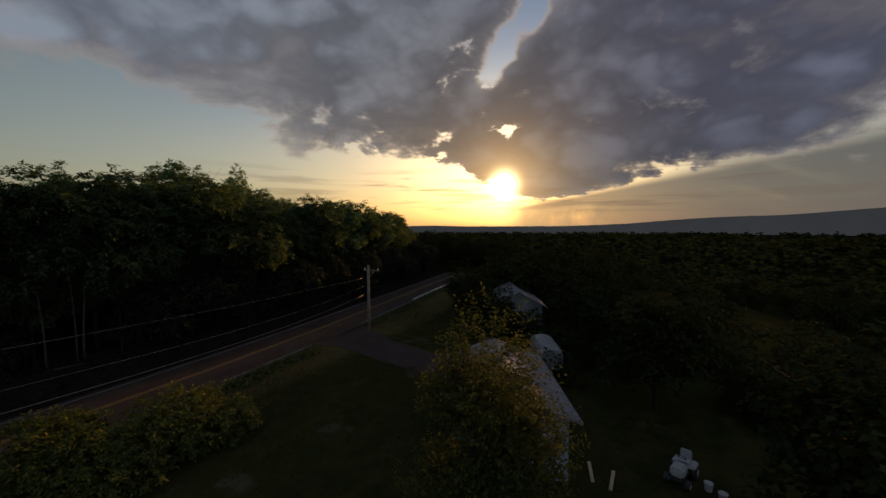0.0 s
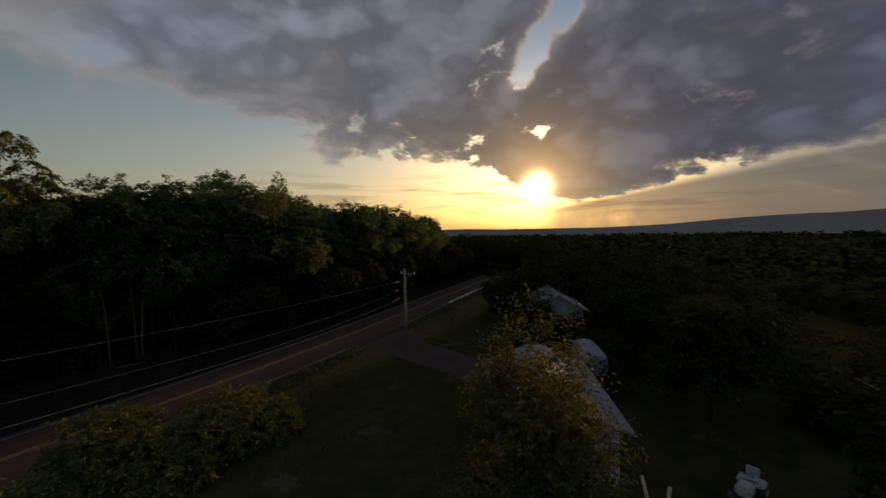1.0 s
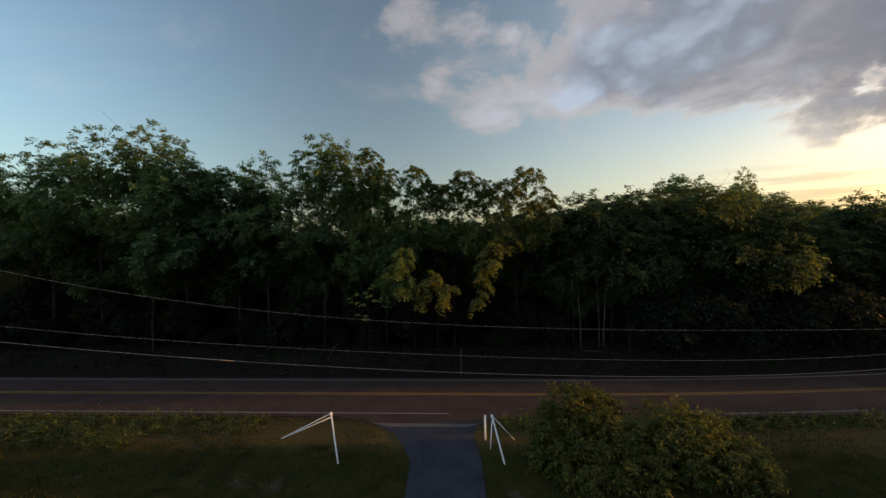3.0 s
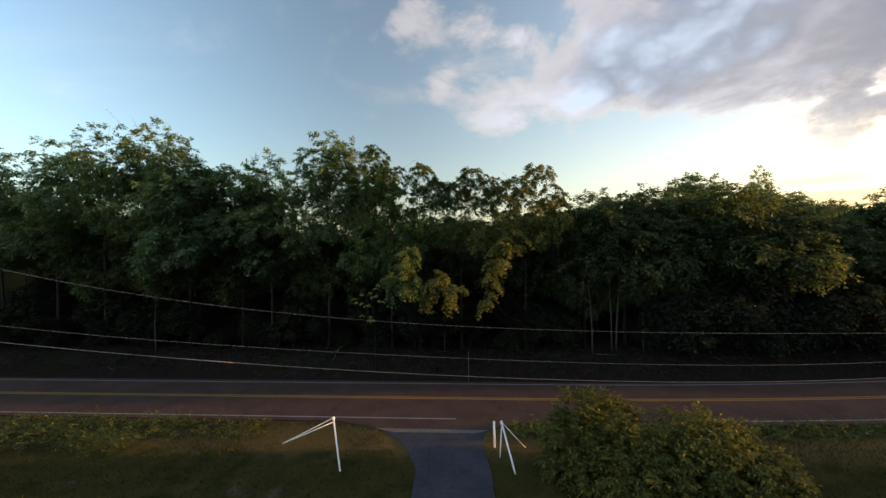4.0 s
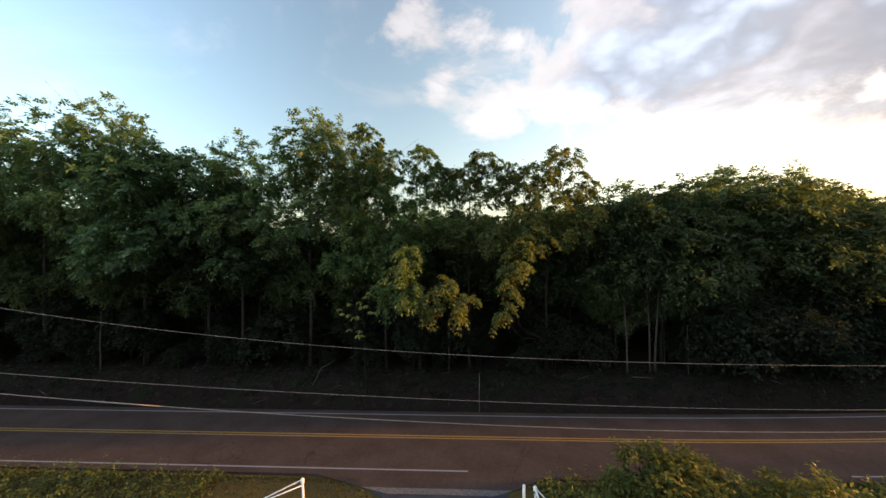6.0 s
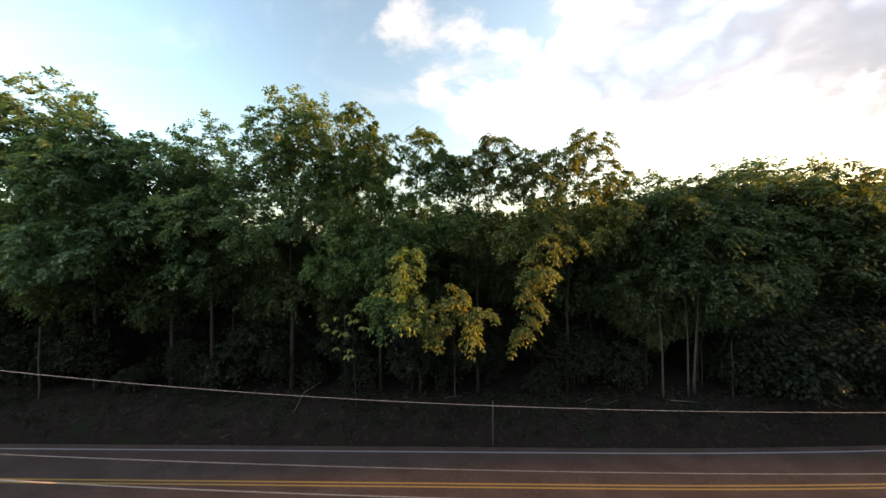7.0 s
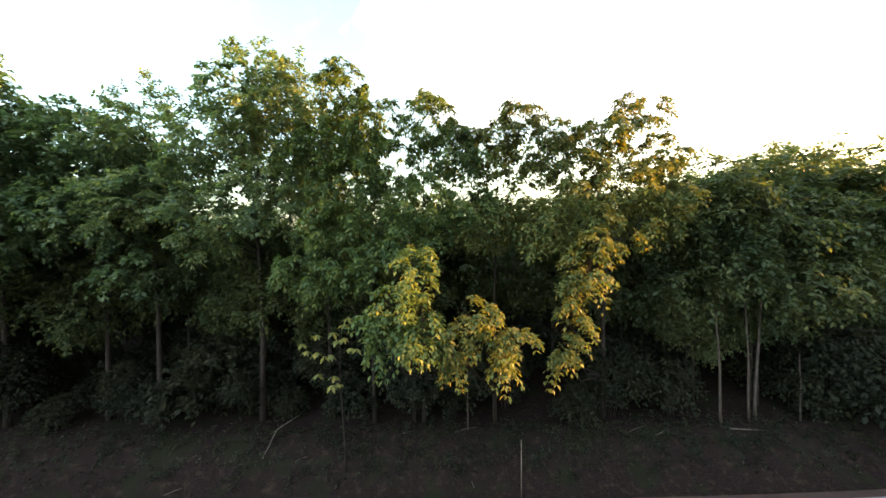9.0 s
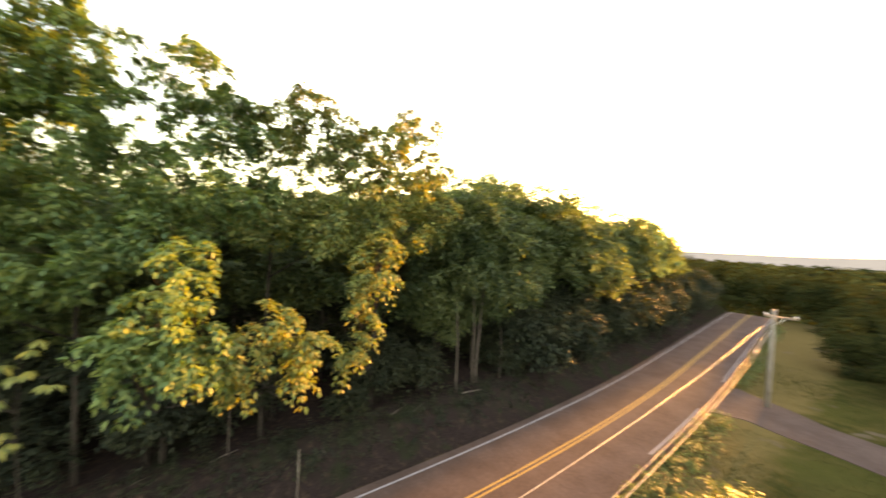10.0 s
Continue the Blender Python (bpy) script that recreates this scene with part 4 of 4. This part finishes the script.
def grass_field():
    rng = np.random.default_rng(17)
    n = 90000
    x, y = rng.uniform(-42, 46, n), -0.7 - 27 * rng.uniform(0, 1, n) ** 1.5
    keep = ~((x > -5.2 + 0.55 * np.minimum(-y, 6)) & (x < 1.5)) & ~((x > 25.5) & (x < 33.2))
    x, y = x[keep], y[keep] + road_shift(x[keep]) * (x[keep] < 46)
    n = len(x)
    z = land(x, y)
    a = rng.uniform(0, 6.283, n)
    h = rng.uniform(0.05, 0.13, n) * (1 + 0.7 * np.sin(0.6 * x) * np.sin(0.5 * y))
    w = 0.02
    lean = rng.normal(size=(n, 2)) * 0.06
    ca, sa = np.cos(a) * w, np.sin(a) * w
    v = np.empty((n, 4, 3))
    v[:, 0] = np.stack([x - ca, y - sa, z - 0.02], -1)
    v[:, 1] = np.stack([x + ca, y + sa, z - 0.02], -1)
    v[:, 2] = np.stack([x + 0.4 * ca + lean[:, 0], y + 0.4 * sa + lean[:, 1], z + h], -1)
    v[:, 3] = np.stack([x - 0.4 * ca + lean[:, 0], y - 0.4 * sa + lean[:, 1], z + h], -1)
    ob = new("grass", quads_mesh("grass", v.reshape(-1, 3), MAT["leaf_grass"]))
    tagged(ob, "rough unmown yard grass, dry in places", "grass", kind="stuff")


grass_field()


# ---- the big bush beside the driveway ----
def bush(x, y, lumps, seed, label):
    e = anchor("bush", x, y, land_at(x, y), label, "bush", "bushes beside the driveway")
    rng = np.random.default_rng(seed)
    stems = join(*[tube([(0.15 * math.cos(i), 0.15 * math.sin(i), -0.15), (a * 0.45, b * 0.45, c * 0.5), (a, b, c)], [0.05, 0.035, 0.01], 5) for i, (a, b, c, *_) in enumerate(lumps)])
    part("trunk", mesh_of("trunk", *stems, MAT["bark"], True), e)
    cl, ways = lump_clumps(rng, lumps, 0.42)
    part("foliage", quads_mesh("foliage", leaf_quads(rng, cl, np.full(len(cl), 0.29), 34, 0.17, 0.25, 0.5, ways), MAT["leaf_bush"]), e, kind="stuff")


bush(6.7, -4.3, [(-0.2, 0.2, 2.35, 1.4, 1.4, 1.1), (0.8, 0.2, 2.25, 1.3, 1.3, 1.0), (-1.0, -0.4, 1.3, 1.3, 1.4, 1.2), (1.1, 0.3, 1.6, 1.3, 1.4, 1.2), (-0.2, -1.3, 1.0, 1.4, 1.2, 1.0), (1.4, -1.3, 1.2, 1.4, 1.3, 1.1), (-1.7, -0.9, 0.7, 0.9, 1.0, 0.7), (-0.3, -2.3, 0.7, 1.5, 1.1, 0.8), (1.7, -2.5, 0.7, 1.5, 1.1, 0.8)], 21, "large rounded green bush beside the driveway")
bush(11.0, -4.7, [(0, 0, 1.7, 1.6, 1.5, 1.1), (1.5, 0, 1.2, 1.5, 1.4, 1.0), (-1.2, -1.2, 1.2, 1.5, 1.4, 1.1), (0.7, -1.5, 1.1, 1.6, 1.4, 1.0), (2.7, -0.4, 0.7, 1.4, 1.2, 0.7), (2.2, -1.8, 0.7, 1.4, 1.2, 0.7)], 22, "broad olive-green bush joining a larger one beside the driveway")


# ---- white pipe braces at the driveway mouth ----
def pipe_brace(name, top, feet, label, extra=None):
    x, y, z = top
    e = anchor(name, x, y, land_at(x, y), label, "fence brace", "white braces at the driveway mouth")
    z0 = land_at(x, y)
    for i, (fx, fy, r) in enumerate(feet):
        fz = land_at(fx, fy) - z0 - 0.05
        hi = (0, 0, z - z0 - (0.22 if i == 2 else 0.0))
        part("brace_leg", mesh_of("brace_leg", *tube([hi, ((fx - x) * 0.5, (fy - y) * 0.5, (hi[2] + fz) * 0.5 - 0.01), (fx - x, fy - y, fz)], r, 8), MAT["white_pipe"], True), e)
    part("cap", mesh_of("cap", *tube([(0, 0, z - z0 - 0.12), (0, 0, z - z0 + 0.02), (0, 0, z - z0 + 0.05)], [0.075, 0.075, 0.05], 10), MAT["white_pipe"], True), e)
    if extra:
        px, py, h = extra
        part("post", mesh_of("post", *tube([(px - x, py - y, -0.2), (px - x, py - y, h)], 0.055, 8), MAT["white_pipe"], True), e)


pipe_brace("pipe_brace", (-6.4, -3.2, 1.45), [(-5.3, -5.4, 0.042), (-9.4, -3.0, 0.025), (-9.4, -3.0, 0.025)], "white-painted pipe brace standing on three legs in the grass")
pipe_brace("pipe_brace", (2.45, -3.3, 1.42), [(2.9, -5.3, 0.042), (3.75, -2.9, 0.025), (2.3, -3.9, 0.028)], "white-painted pipe brace beside the bush at the driveway", (2.1, -2.9, 1.35))


# ---- utility pole and cables ----


def utility_pole(x, y, h, label):
    e = anchor("utility_pole", x, y, land_at(x, y), label, "utility pole", "utility poles along the road")
    part("pole", mesh_of("pole", *tube([(0, 0, -0.5), (0, 0, h * 0.5), (0.03, 0, h)], [0.17, 0.15, 0.12], 10), MAT["pole"], True), e)
    arm = part("crossarm", mesh_of("crossarm", *slab(-0.06, 0.06, -1.3, 0.5, h - 0.55, h - 0.42, 0.01), MAT["pole"]), e)
    for yy in (-1.2, 0.4):
        part("insulator", mesh_of("insulator", *tube([(0, yy, h - 0.42), (0, yy, h - 0.36), (0, yy, h - 0.30), (0, yy, h - 0.26)], [0.05, 0.07, 0.05, 0.03], 8), MAT["steel"], True), arm)
    part("brace", mesh_of("brace", *tube([(0.1, 0, h - 1.2), (0.08, -0.7, h - 0.5)], 0.02, 5), MAT["steel"], True), e)


utility_pole(31.0, -1.8, 7.0, "weathered wooden utility pole with a short crossarm")
utility_pole(-36.0, -7.2, 15.2, "tall weathered wooden utility pole holding the cables")


def cable(name, plan, heights, r, label):
    """A hanging cable from pole to pole: y is plan[0] + plan[1] x, z a polynomial in x / 10."""
    pts = [(x, plan[0] + plan[1] * x, sum(c * (x / 10) ** n for n, c in enumerate(heights))) for x in np.linspace(-36.0, 31.0, 60)]
    ob = new(name, mesh_of(name, *tube(pts, r, 6), MAT["wire"], True))
    tagged(ob, label, "cable", "cables over the verge")
    return pts, ob


cable("cable", (-4.1, 0.094), (6.536, -0.734, 0.238, -0.0397, 0.0031), 0.0075, "thin grey overhead cable sagging between utility poles")
cable("cable", (-4.1, 0.094), (4.939, -0.667, 0.0997, 0.0068, 0.0088), 0.0075, "thin grey overhead cable sagging between utility poles")
run, bundle = cable("cable", (-3.6, 0.080), (3.88, -0.65, 0.135, 0.013, 0.004), 0.013, "thicker bundled grey communication cable, lowest of three")
part("splice_case", mesh_of("splice_case", *tube(run[19:23], [0.013, 0.022, 0.022, 0.013], 8), MAT["wire"], True), bundle, "grey splice case on the cable")


# ---- guard rail where the road swings away ----
def guard_rail():
    e = anchor("guard_rail", 47, 3.0, land_at(47, 3.0), "galvanised steel guard rail catching the low sun", "guard rail")
    base = Vector((47, 3.0, land_at(47, 3.0)))
    xs = np.linspace(46, 62, 9)

    def spot(x):
        y = -0.9 + float(road_shift(x))
        return Vector((x, y, land_at(x, y)))
    prof = [(0, 0.42), (0.05, 0.48), (0.0, 0.56), (0.05, 0.64), (0, 0.72)]
    verts = [spot(x) - base + Vector((0, -d, z)) for x in xs for d, z in prof] + [spot(x) - base + Vector((0, -d + 0.012, z)) for x in xs for d, z in prof]
    faces, m, k = [], len(prof), len(prof) * len(xs)
    for i in range(len(xs) - 1):
        for j in range(m - 1):
            q = (i * m + j, (i + 1) * m + j, (i + 1) * m + j + 1, i * m + j + 1)
            faces += [q, tuple(a + k for a in reversed(q))]
    part("rail", mesh_of("rail", verts, faces, MAT["steel"]), e)
    for x in xs:
        p = spot(x) - base
        part("post", mesh_of("post", *slab(p.x - 0.05, p.x + 0.05, p.y - 0.16, p.y - 0.06, p.z - 0.3, p.z + 0.7, 0.008), MAT["pole"]), e)


guard_rail()


# ---- houses down the slope ----
def gable_roof(l, w, eave, rise, over, thick=0.12):
    """A gable roof, ridge along x from 0 to l, eaves at y = 0 and w."""
    verts, faces = [], []
    for x in (-over, l + over):
        for y, z in ((-over, eave - over * rise / (w / 2)), (w / 2, eave + rise), (w + over, eave - over * rise / (w / 2))):
            verts += [(x, y, z), (x, y, z + thick)]
    faces = [(1, 3, 9, 7), (3, 5, 11, 9), (0, 6, 8, 2), (2, 8, 10, 4), (0, 1, 7, 6), (4, 10, 11, 5), (0, 2, 3, 1), (2, 4, 5, 3), (6, 7, 9, 8), (8, 9, 11, 10)]
    return verts, faces


def house(x, y, turn, l, w, eave, rise, walls, roof, label, windows, seams=0, door=None, sink=0.0):
    e = anchor("house", x, y, land_at(x, y) - sink, label, "house", "houses below the road", rz=turn)
    verts = [(0, 0, -1.5), (l, 0, -1.5), (l, w, -1.5), (0, w, -1.5), (0, 0, eave), (l, 0, eave), (l, w, eave), (0, w, eave), (0, w / 2, eave + rise), (l, w / 2, eave + rise)]
    faces = [(3, 2, 1, 0), (0, 1, 5, 4), (2, 3, 7, 6), (3, 0, 4, 8, 7), (1, 2, 6, 9, 5), (4, 5, 9, 8), (6, 7, 8, 9)]
    part("wall", mesh_of("wall", verts, faces, MAT[walls]), e)
    r = part("roof", mesh_of("roof", *gable_roof(l, w, eave + 0.02, rise, 0.45), MAT[roof]), e)
    for i in range(seams):
        sx = -0.4 + (l + 0.8) * (i + 0.5) / seams
        for side in (0, 1):
            y0, y1 = (-0.45, w / 2) if side == 0 else (w + 0.45, w / 2)
            z0, z1 = eave + 0.14 - 0.45 * rise / (w / 2), eave + rise + 0.14
            part("seam", mesh_of("seam", *tube([(sx, y0, z0 + 0.012), (sx, y1, z1 + 0.012)], 0.022, 4), MAT[roof]), r)
    for wx, wz, ww, wh, face in windows:
        win = part("window", mesh_of("window", *(slab(wx - ww / 2, wx + ww / 2, -0.05, 0.03, wz, wz + wh, 0.012) if face == "side" else slab(-0.05, 0.03, wx - ww / 2, wx + ww / 2, wz, wz + wh, 0.012)), MAT["white_plastic"]), e, "white window frame")
        part("pane", mesh_of("pane", *(slab(wx - ww / 2 + 0.07, wx + ww / 2 - 0.07, -0.056, -0.04, wz + 0.07, wz + wh - 0.07) if face == "side" else slab(-0.056, -0.04, wx - ww / 2 + 0.07, wx + ww / 2 - 0.07, wz + 0.07, wz + wh - 0.07)), MAT["glass"]), win, "dark glass pane")
    return e


house(17.2, -22.95, 24.5, 7.2, 4.9, 2.85, 0.95, "siding", "roof", "low pale-blue sided house with a pale metal roof", [(1.6, 1.0, 1.0, 1.0, "side"), (4.6, 1.0, 1.2, 1.0, "side"), (2.4, 1.0, 1.2, 1.0, "end")], seams=11)
house(38.9, -17.3, 24.0, 6.6, 4.8, 2.9, 1.3, "white_siding", "roof_dark", "white sided house with a grey gable roof among trees", [(1.6, 1.0, 1.0, 1.2, "side"), (4.8, 1.0, 1.0, 1.2, "side"), (2.4, 1.2, 1.1, 1.2, "end")])


def camper(x, y, turn):
    e = anchor("camper_trailer", x, y, land_at(x, y), "white camper trailer with a rounded roof parked behind the house", "camper trailer", rz=turn)
    prof = [(-1.1, 0.5), (-1.12, 1.7), (-1.0, 2.3), (-0.7, 2.62), (0, 2.75), (0.7, 2.62), (1.0, 2.3), (1.12, 1.7), (1.1, 0.5)]
    rows = [(-2.1, 0.86), (-1.9, 0.97), (-1.2, 1.0), (1.2, 1.0), (1.9, 0.97), (2.1, 0.86)]
    verts = [(a, y0 * s, 0.5 + (z - 0.5) * s) for a, s in rows for y0, z in prof]
    m = len(prof)
    faces = [(i * m + j, i * m + (j + 1) % m, (i + 1) * m + (j + 1) % m, (i + 1) * m + j) for i in range(len(rows) - 1) for j in range(m)]
    faces += [tuple(reversed(range(m))), tuple(range((len(rows) - 1) * m, len(rows) * m))]
    part("body", mesh_of("body", verts, faces, MAT["white_siding"], False), e)
    part("window", mesh_of("window", *slab(-0.7, 0.7, -1.16, -1.10, 1.4, 2.0, 0.02), MAT["glass"]), e, "dark side window")
    for sx in (-0.45, 0.45):
        for sy in (-1.0, 1.0):
            w = part("wheel", mesh_of("wheel", *tube([(sx, sy - 0.1, 0.33), (sx, sy + 0.1, 0.33)], 0.33, 16), MAT["rubber"], False), e)
            part("rim", mesh_of("rim", *tube([(sx, sy - 0.11, 0.33), (sx, sy + 0.11, 0.33)], 0.18, 12), MAT["steel"], False), w)
    e.scale = (0.85, 0.85, 0.8)
    part("drawbar", mesh_of("drawbar", *tube([(-2.0, 0, 0.45), (-3.0, 0, 0.45)], 0.05, 6), MAT["steel"]), e)


camper(30.0, -19.4, 24.0)


# white garden machine and planks near the house
def garden_machine(x, y, turn):
    e = anchor("garden_tractor", x, y, land_at(x, y), "small white garden tractor standing in the dark yard", "garden tractor", rz=turn)
    part("hood", mesh_of("hood", *slab(0.1, 0.85, -0.26, 0.26, 0.42, 0.82, 0.09), MAT["white_plastic"]), e)
    part("chassis", mesh_of("chassis", *slab(-0.75, 0.8, -0.24, 0.24, 0.28, 0.44, 0.03), MAT["rubber"]), e)
    part("fender", mesh_of("fender", *slab(-0.8, -0.15, -0.45, 0.45, 0.46, 0.6, 0.05), MAT["white_plastic"]), e)
    part("seat", mesh_of("seat", *join(slab(-0.6, -0.2, -0.22, 0.22, 0.61, 0.7, 0.03), slab(-0.68, -0.56, -0.22, 0.22, 0.66, 1.05, 0.04)), MAT["white_plastic"]), e)
    part("steering_wheel", mesh_of("steering_wheel", *tube([(0.05 + 0.17 * math.cos(a) * 0.6, 0.17 * math.sin(a), 0.98 + 0.1 * math.cos(a)) for a in np.linspace(0, 6.28, 17)], 0.018, 6), MAT["rubber"], True), e)
    for sx, r in ((-0.48, 0.27), (0.62, 0.19)):
        for sy in (-0.4, 0.4):
            w = part("wheel", mesh_of("wheel", *tube([(sx, sy - 0.09, r), (sx, sy + 0.09, r)], r, 16), MAT["rubber"]), e)
            part("rim", mesh_of("rim", *tube([(sx, sy - 0.095, r), (sx, sy + 0.095, r)], r * 0.5, 12), MAT["white_plastic"]), w)


garden_machine(19.5, -27.3, 160.0)


def small_can(x, y):
    e = anchor("bucket", x, y, land_at(x, y), "small white bucket lying in the dark yard", "bucket", "white buckets in the yard")
    part("body", mesh_of("body", *tube([(0, 0, 0), (0, 0, 0.02), (0, 0, 0.34)], [0.11, 0.13, 0.16], 12), MAT["white_plastic"]), e)
    part("rim", mesh_of("rim", *tube([(0.165 * math.cos(a), 0.165 * math.sin(a), 0.34) for a in np.linspace(0, 6.28, 17)], 0.012, 5), MAT["white_plastic"]), e)


small_can(19.1, -28.2)
small_can(18.6, -28.6)


def plank(x, y, dx, dy, h):
    e = anchor("plank", x, y, land_at(x, y), "raw timber plank leaning near the house wall", "plank", "planks by the house")
    v, f = slab(-0.07, 0.07, -0.02, 0.02, 0, 1.1, 0.006)
    m = Vector((dx, dy, h)).to_track_quat("Z", "Y").to_matrix()
    part("board", mesh_of("board", [m @ p for p in v], f, MAT["timber"]), e)


plank(17.6, -23.9, 1.6, 0.4, 0.35)
plank(17.4, -24.6, 1.6, -0.1, 0.30)


# ---- yard and valley trees ----
YARD = "yard and valley trees"
sparse = tree_meshes(81, 8.2, 2.6, 0.4, 0.09, "leaf_yard", count=28, step=0.46, per=24, size=0.14, rc=0.42, droop=-0.25, width=0.5, stems=3)
plant(sparse, 12.55, -21.2, "upright sparse-leaved yard tree in front of the house", YARD)
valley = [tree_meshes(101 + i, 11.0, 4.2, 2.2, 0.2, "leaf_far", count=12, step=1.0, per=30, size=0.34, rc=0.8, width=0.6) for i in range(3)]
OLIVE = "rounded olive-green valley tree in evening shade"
for n, (x, y, top, s) in enumerate([(26.0, -26.6, 7.8, 0.75), (15.0, -32.6, 8.4, 0.85), (33.0, -23.5, 6.4, 0.65), (36.0, -21.0, 6.6, 0.62), (41.5, -9.0, 5.8, 0.55), (34.5, -14.0, 5.2, 0.5), (47, -21, 7.5, 0.8), (36, -29, 5.5, 0.8), (28, -33, 5.0, 0.85), (48, -4.5, 5.0, 0.55), (52, -12, 6.5, 0.75), (58, -6, 6.0, 0.7), (60, -22, 5.0, 0.9), (50, -33, 3.5, 0.9), (66, -12, 4.5, 0.8), (42, -40, 2.5, 0.95), (72, -2, 4.0, 0.8), (23, -38, 3.5, 0.9)]):
    plant(valley[n % 3], x, y, OLIVE, YARD, turn=61 * n % 360, scale=s, lower=max(0.0, land_at(x, y) + 11.0 * s - top))
# trees added to keep the low sun off the road and roofs
for n, (x, y, top) in enumerate([(88, 24, 9.2), (93, 18.5, 9.0), (90, 13, 8.8), (95, 7.5, 8.6), (89, 2.5, 8.2), (84, -3.5, 7.4), (97, 25, 9.4), (86, -10, 6.4), (99, 13, 8.8), (80, -17, 6.0), (78, -24, 5.0), (46, -14.5, 8.2), (50, -10.5, 8.0), (53, -17.5, 7.6), (34.2, -16.2, 3.0), (36.0, -17.6, 2.9), (27.3, -20.6, 1.5), (27.0, -19.2, 1.4)]):
    plant(valley[n % 3], x, y, OLIVE, YARD, turn=43 * n % 360, scale=1.05, lower=max(0.0, land_at(x, y) + 11.5 - top))
rng = np.random.default_rng(44)
placed = 0
while placed < 170:
    ang, d = rng.uniform(-75, 42), rng.uniform(60, 330)
    x, y = 2 + d * math.cos(radians(ang)), -22 + d * math.sin(radians(ang))
    if land_at(x, y) > -16 or y > 0.4 * x and x < 130:
        continue
    s = rng.uniform(0.8, 1.3)
    plant(valley[placed % 3], x, y, OLIVE, YARD, turn=rng.uniform(0, 360), scale=s)
    placed += 1


def far_woods():
    """Tree tops over the valley floor and out to the hills, too many to count."""
    rng = np.random.default_rng(45)
    n = 5200
    d = 300 * (12.0 ** rng.uniform(0, 1, n))
    a = np.radians(rng.uniform(-100, 130, n))
    x, y = 2 + d * np.cos(a), -22 + d * np.sin(a)
    z = land(x, y)
    s = np.clip(d / 70.0, 5.0, 26.0)
    verts = []
    c = np.repeat(np.stack([x, y, z + np.minimum(s * 0.55, 9.0)], -1), 14, 0)
    r = np.repeat(s, 14)[:, None]
    off = rng.normal(size=(len(c), 3)) * (0.55, 0.55, 0.2)
    p = c + off * r
    t1, t2 = rng.normal(size=(len(c), 3)), rng.normal(size=(len(c), 3))
    t1 /= np.linalg.norm(t1, axis=1, keepdims=True)
    t2 = np.cross(t1, t2)
    t2 /= np.linalg.norm(t2, axis=1, keepdims=True)
    t1[:, 2] *= 0.5
    t2[:, 2] *= 0.5
    q = 0.45 * r
    v = np.stack([p - t1 * q, p + t2 * q, p + t1 * q, p - t2 * q], 1)
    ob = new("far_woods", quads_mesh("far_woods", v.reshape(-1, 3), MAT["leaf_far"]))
    tagged(ob, "dark woods over the valley floor, out to the hills", "woods", kind="stuff")


far_woods()


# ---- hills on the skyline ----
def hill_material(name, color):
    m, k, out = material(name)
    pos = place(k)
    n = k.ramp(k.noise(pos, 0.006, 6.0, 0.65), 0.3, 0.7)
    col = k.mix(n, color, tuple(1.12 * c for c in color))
    # haze is put into the colour, and the slopes glow with no lamp
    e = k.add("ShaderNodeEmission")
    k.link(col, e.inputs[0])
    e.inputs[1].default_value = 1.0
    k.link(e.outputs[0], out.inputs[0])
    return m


def hills(name, dist, a0, a1, height, color, seed, label):
    verts, faces = [], []
    n = 160
    for i in range(n + 1):
        a = radians(a0 + (a1 - a0) * i / n)
        h = height(a0 + (a1 - a0) * i / n) + 6 * noise.noise((i * 0.13, seed, 0)) + 2.5 * noise.noise((i * 0.9, seed, 3))
        for r, z in ((dist, -75), (dist + 60, h * 0.55 - 30), (dist + 160, h), (dist + 420, -75)):
            verts.append((r * math.cos(a), -22 + r * math.sin(a), z))
    for i in range(n):
        for j in range(3):
            faces.append((i * 4 + j, (i + 1) * 4 + j, (i + 1) * 4 + j + 1, i * 4 + j + 1))
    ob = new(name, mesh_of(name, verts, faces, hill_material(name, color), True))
    tagged(ob, label, "hills", kind="structure")


def bump(a, c, w, h):
    return h * math.exp(-((a - c) / w) ** 2)


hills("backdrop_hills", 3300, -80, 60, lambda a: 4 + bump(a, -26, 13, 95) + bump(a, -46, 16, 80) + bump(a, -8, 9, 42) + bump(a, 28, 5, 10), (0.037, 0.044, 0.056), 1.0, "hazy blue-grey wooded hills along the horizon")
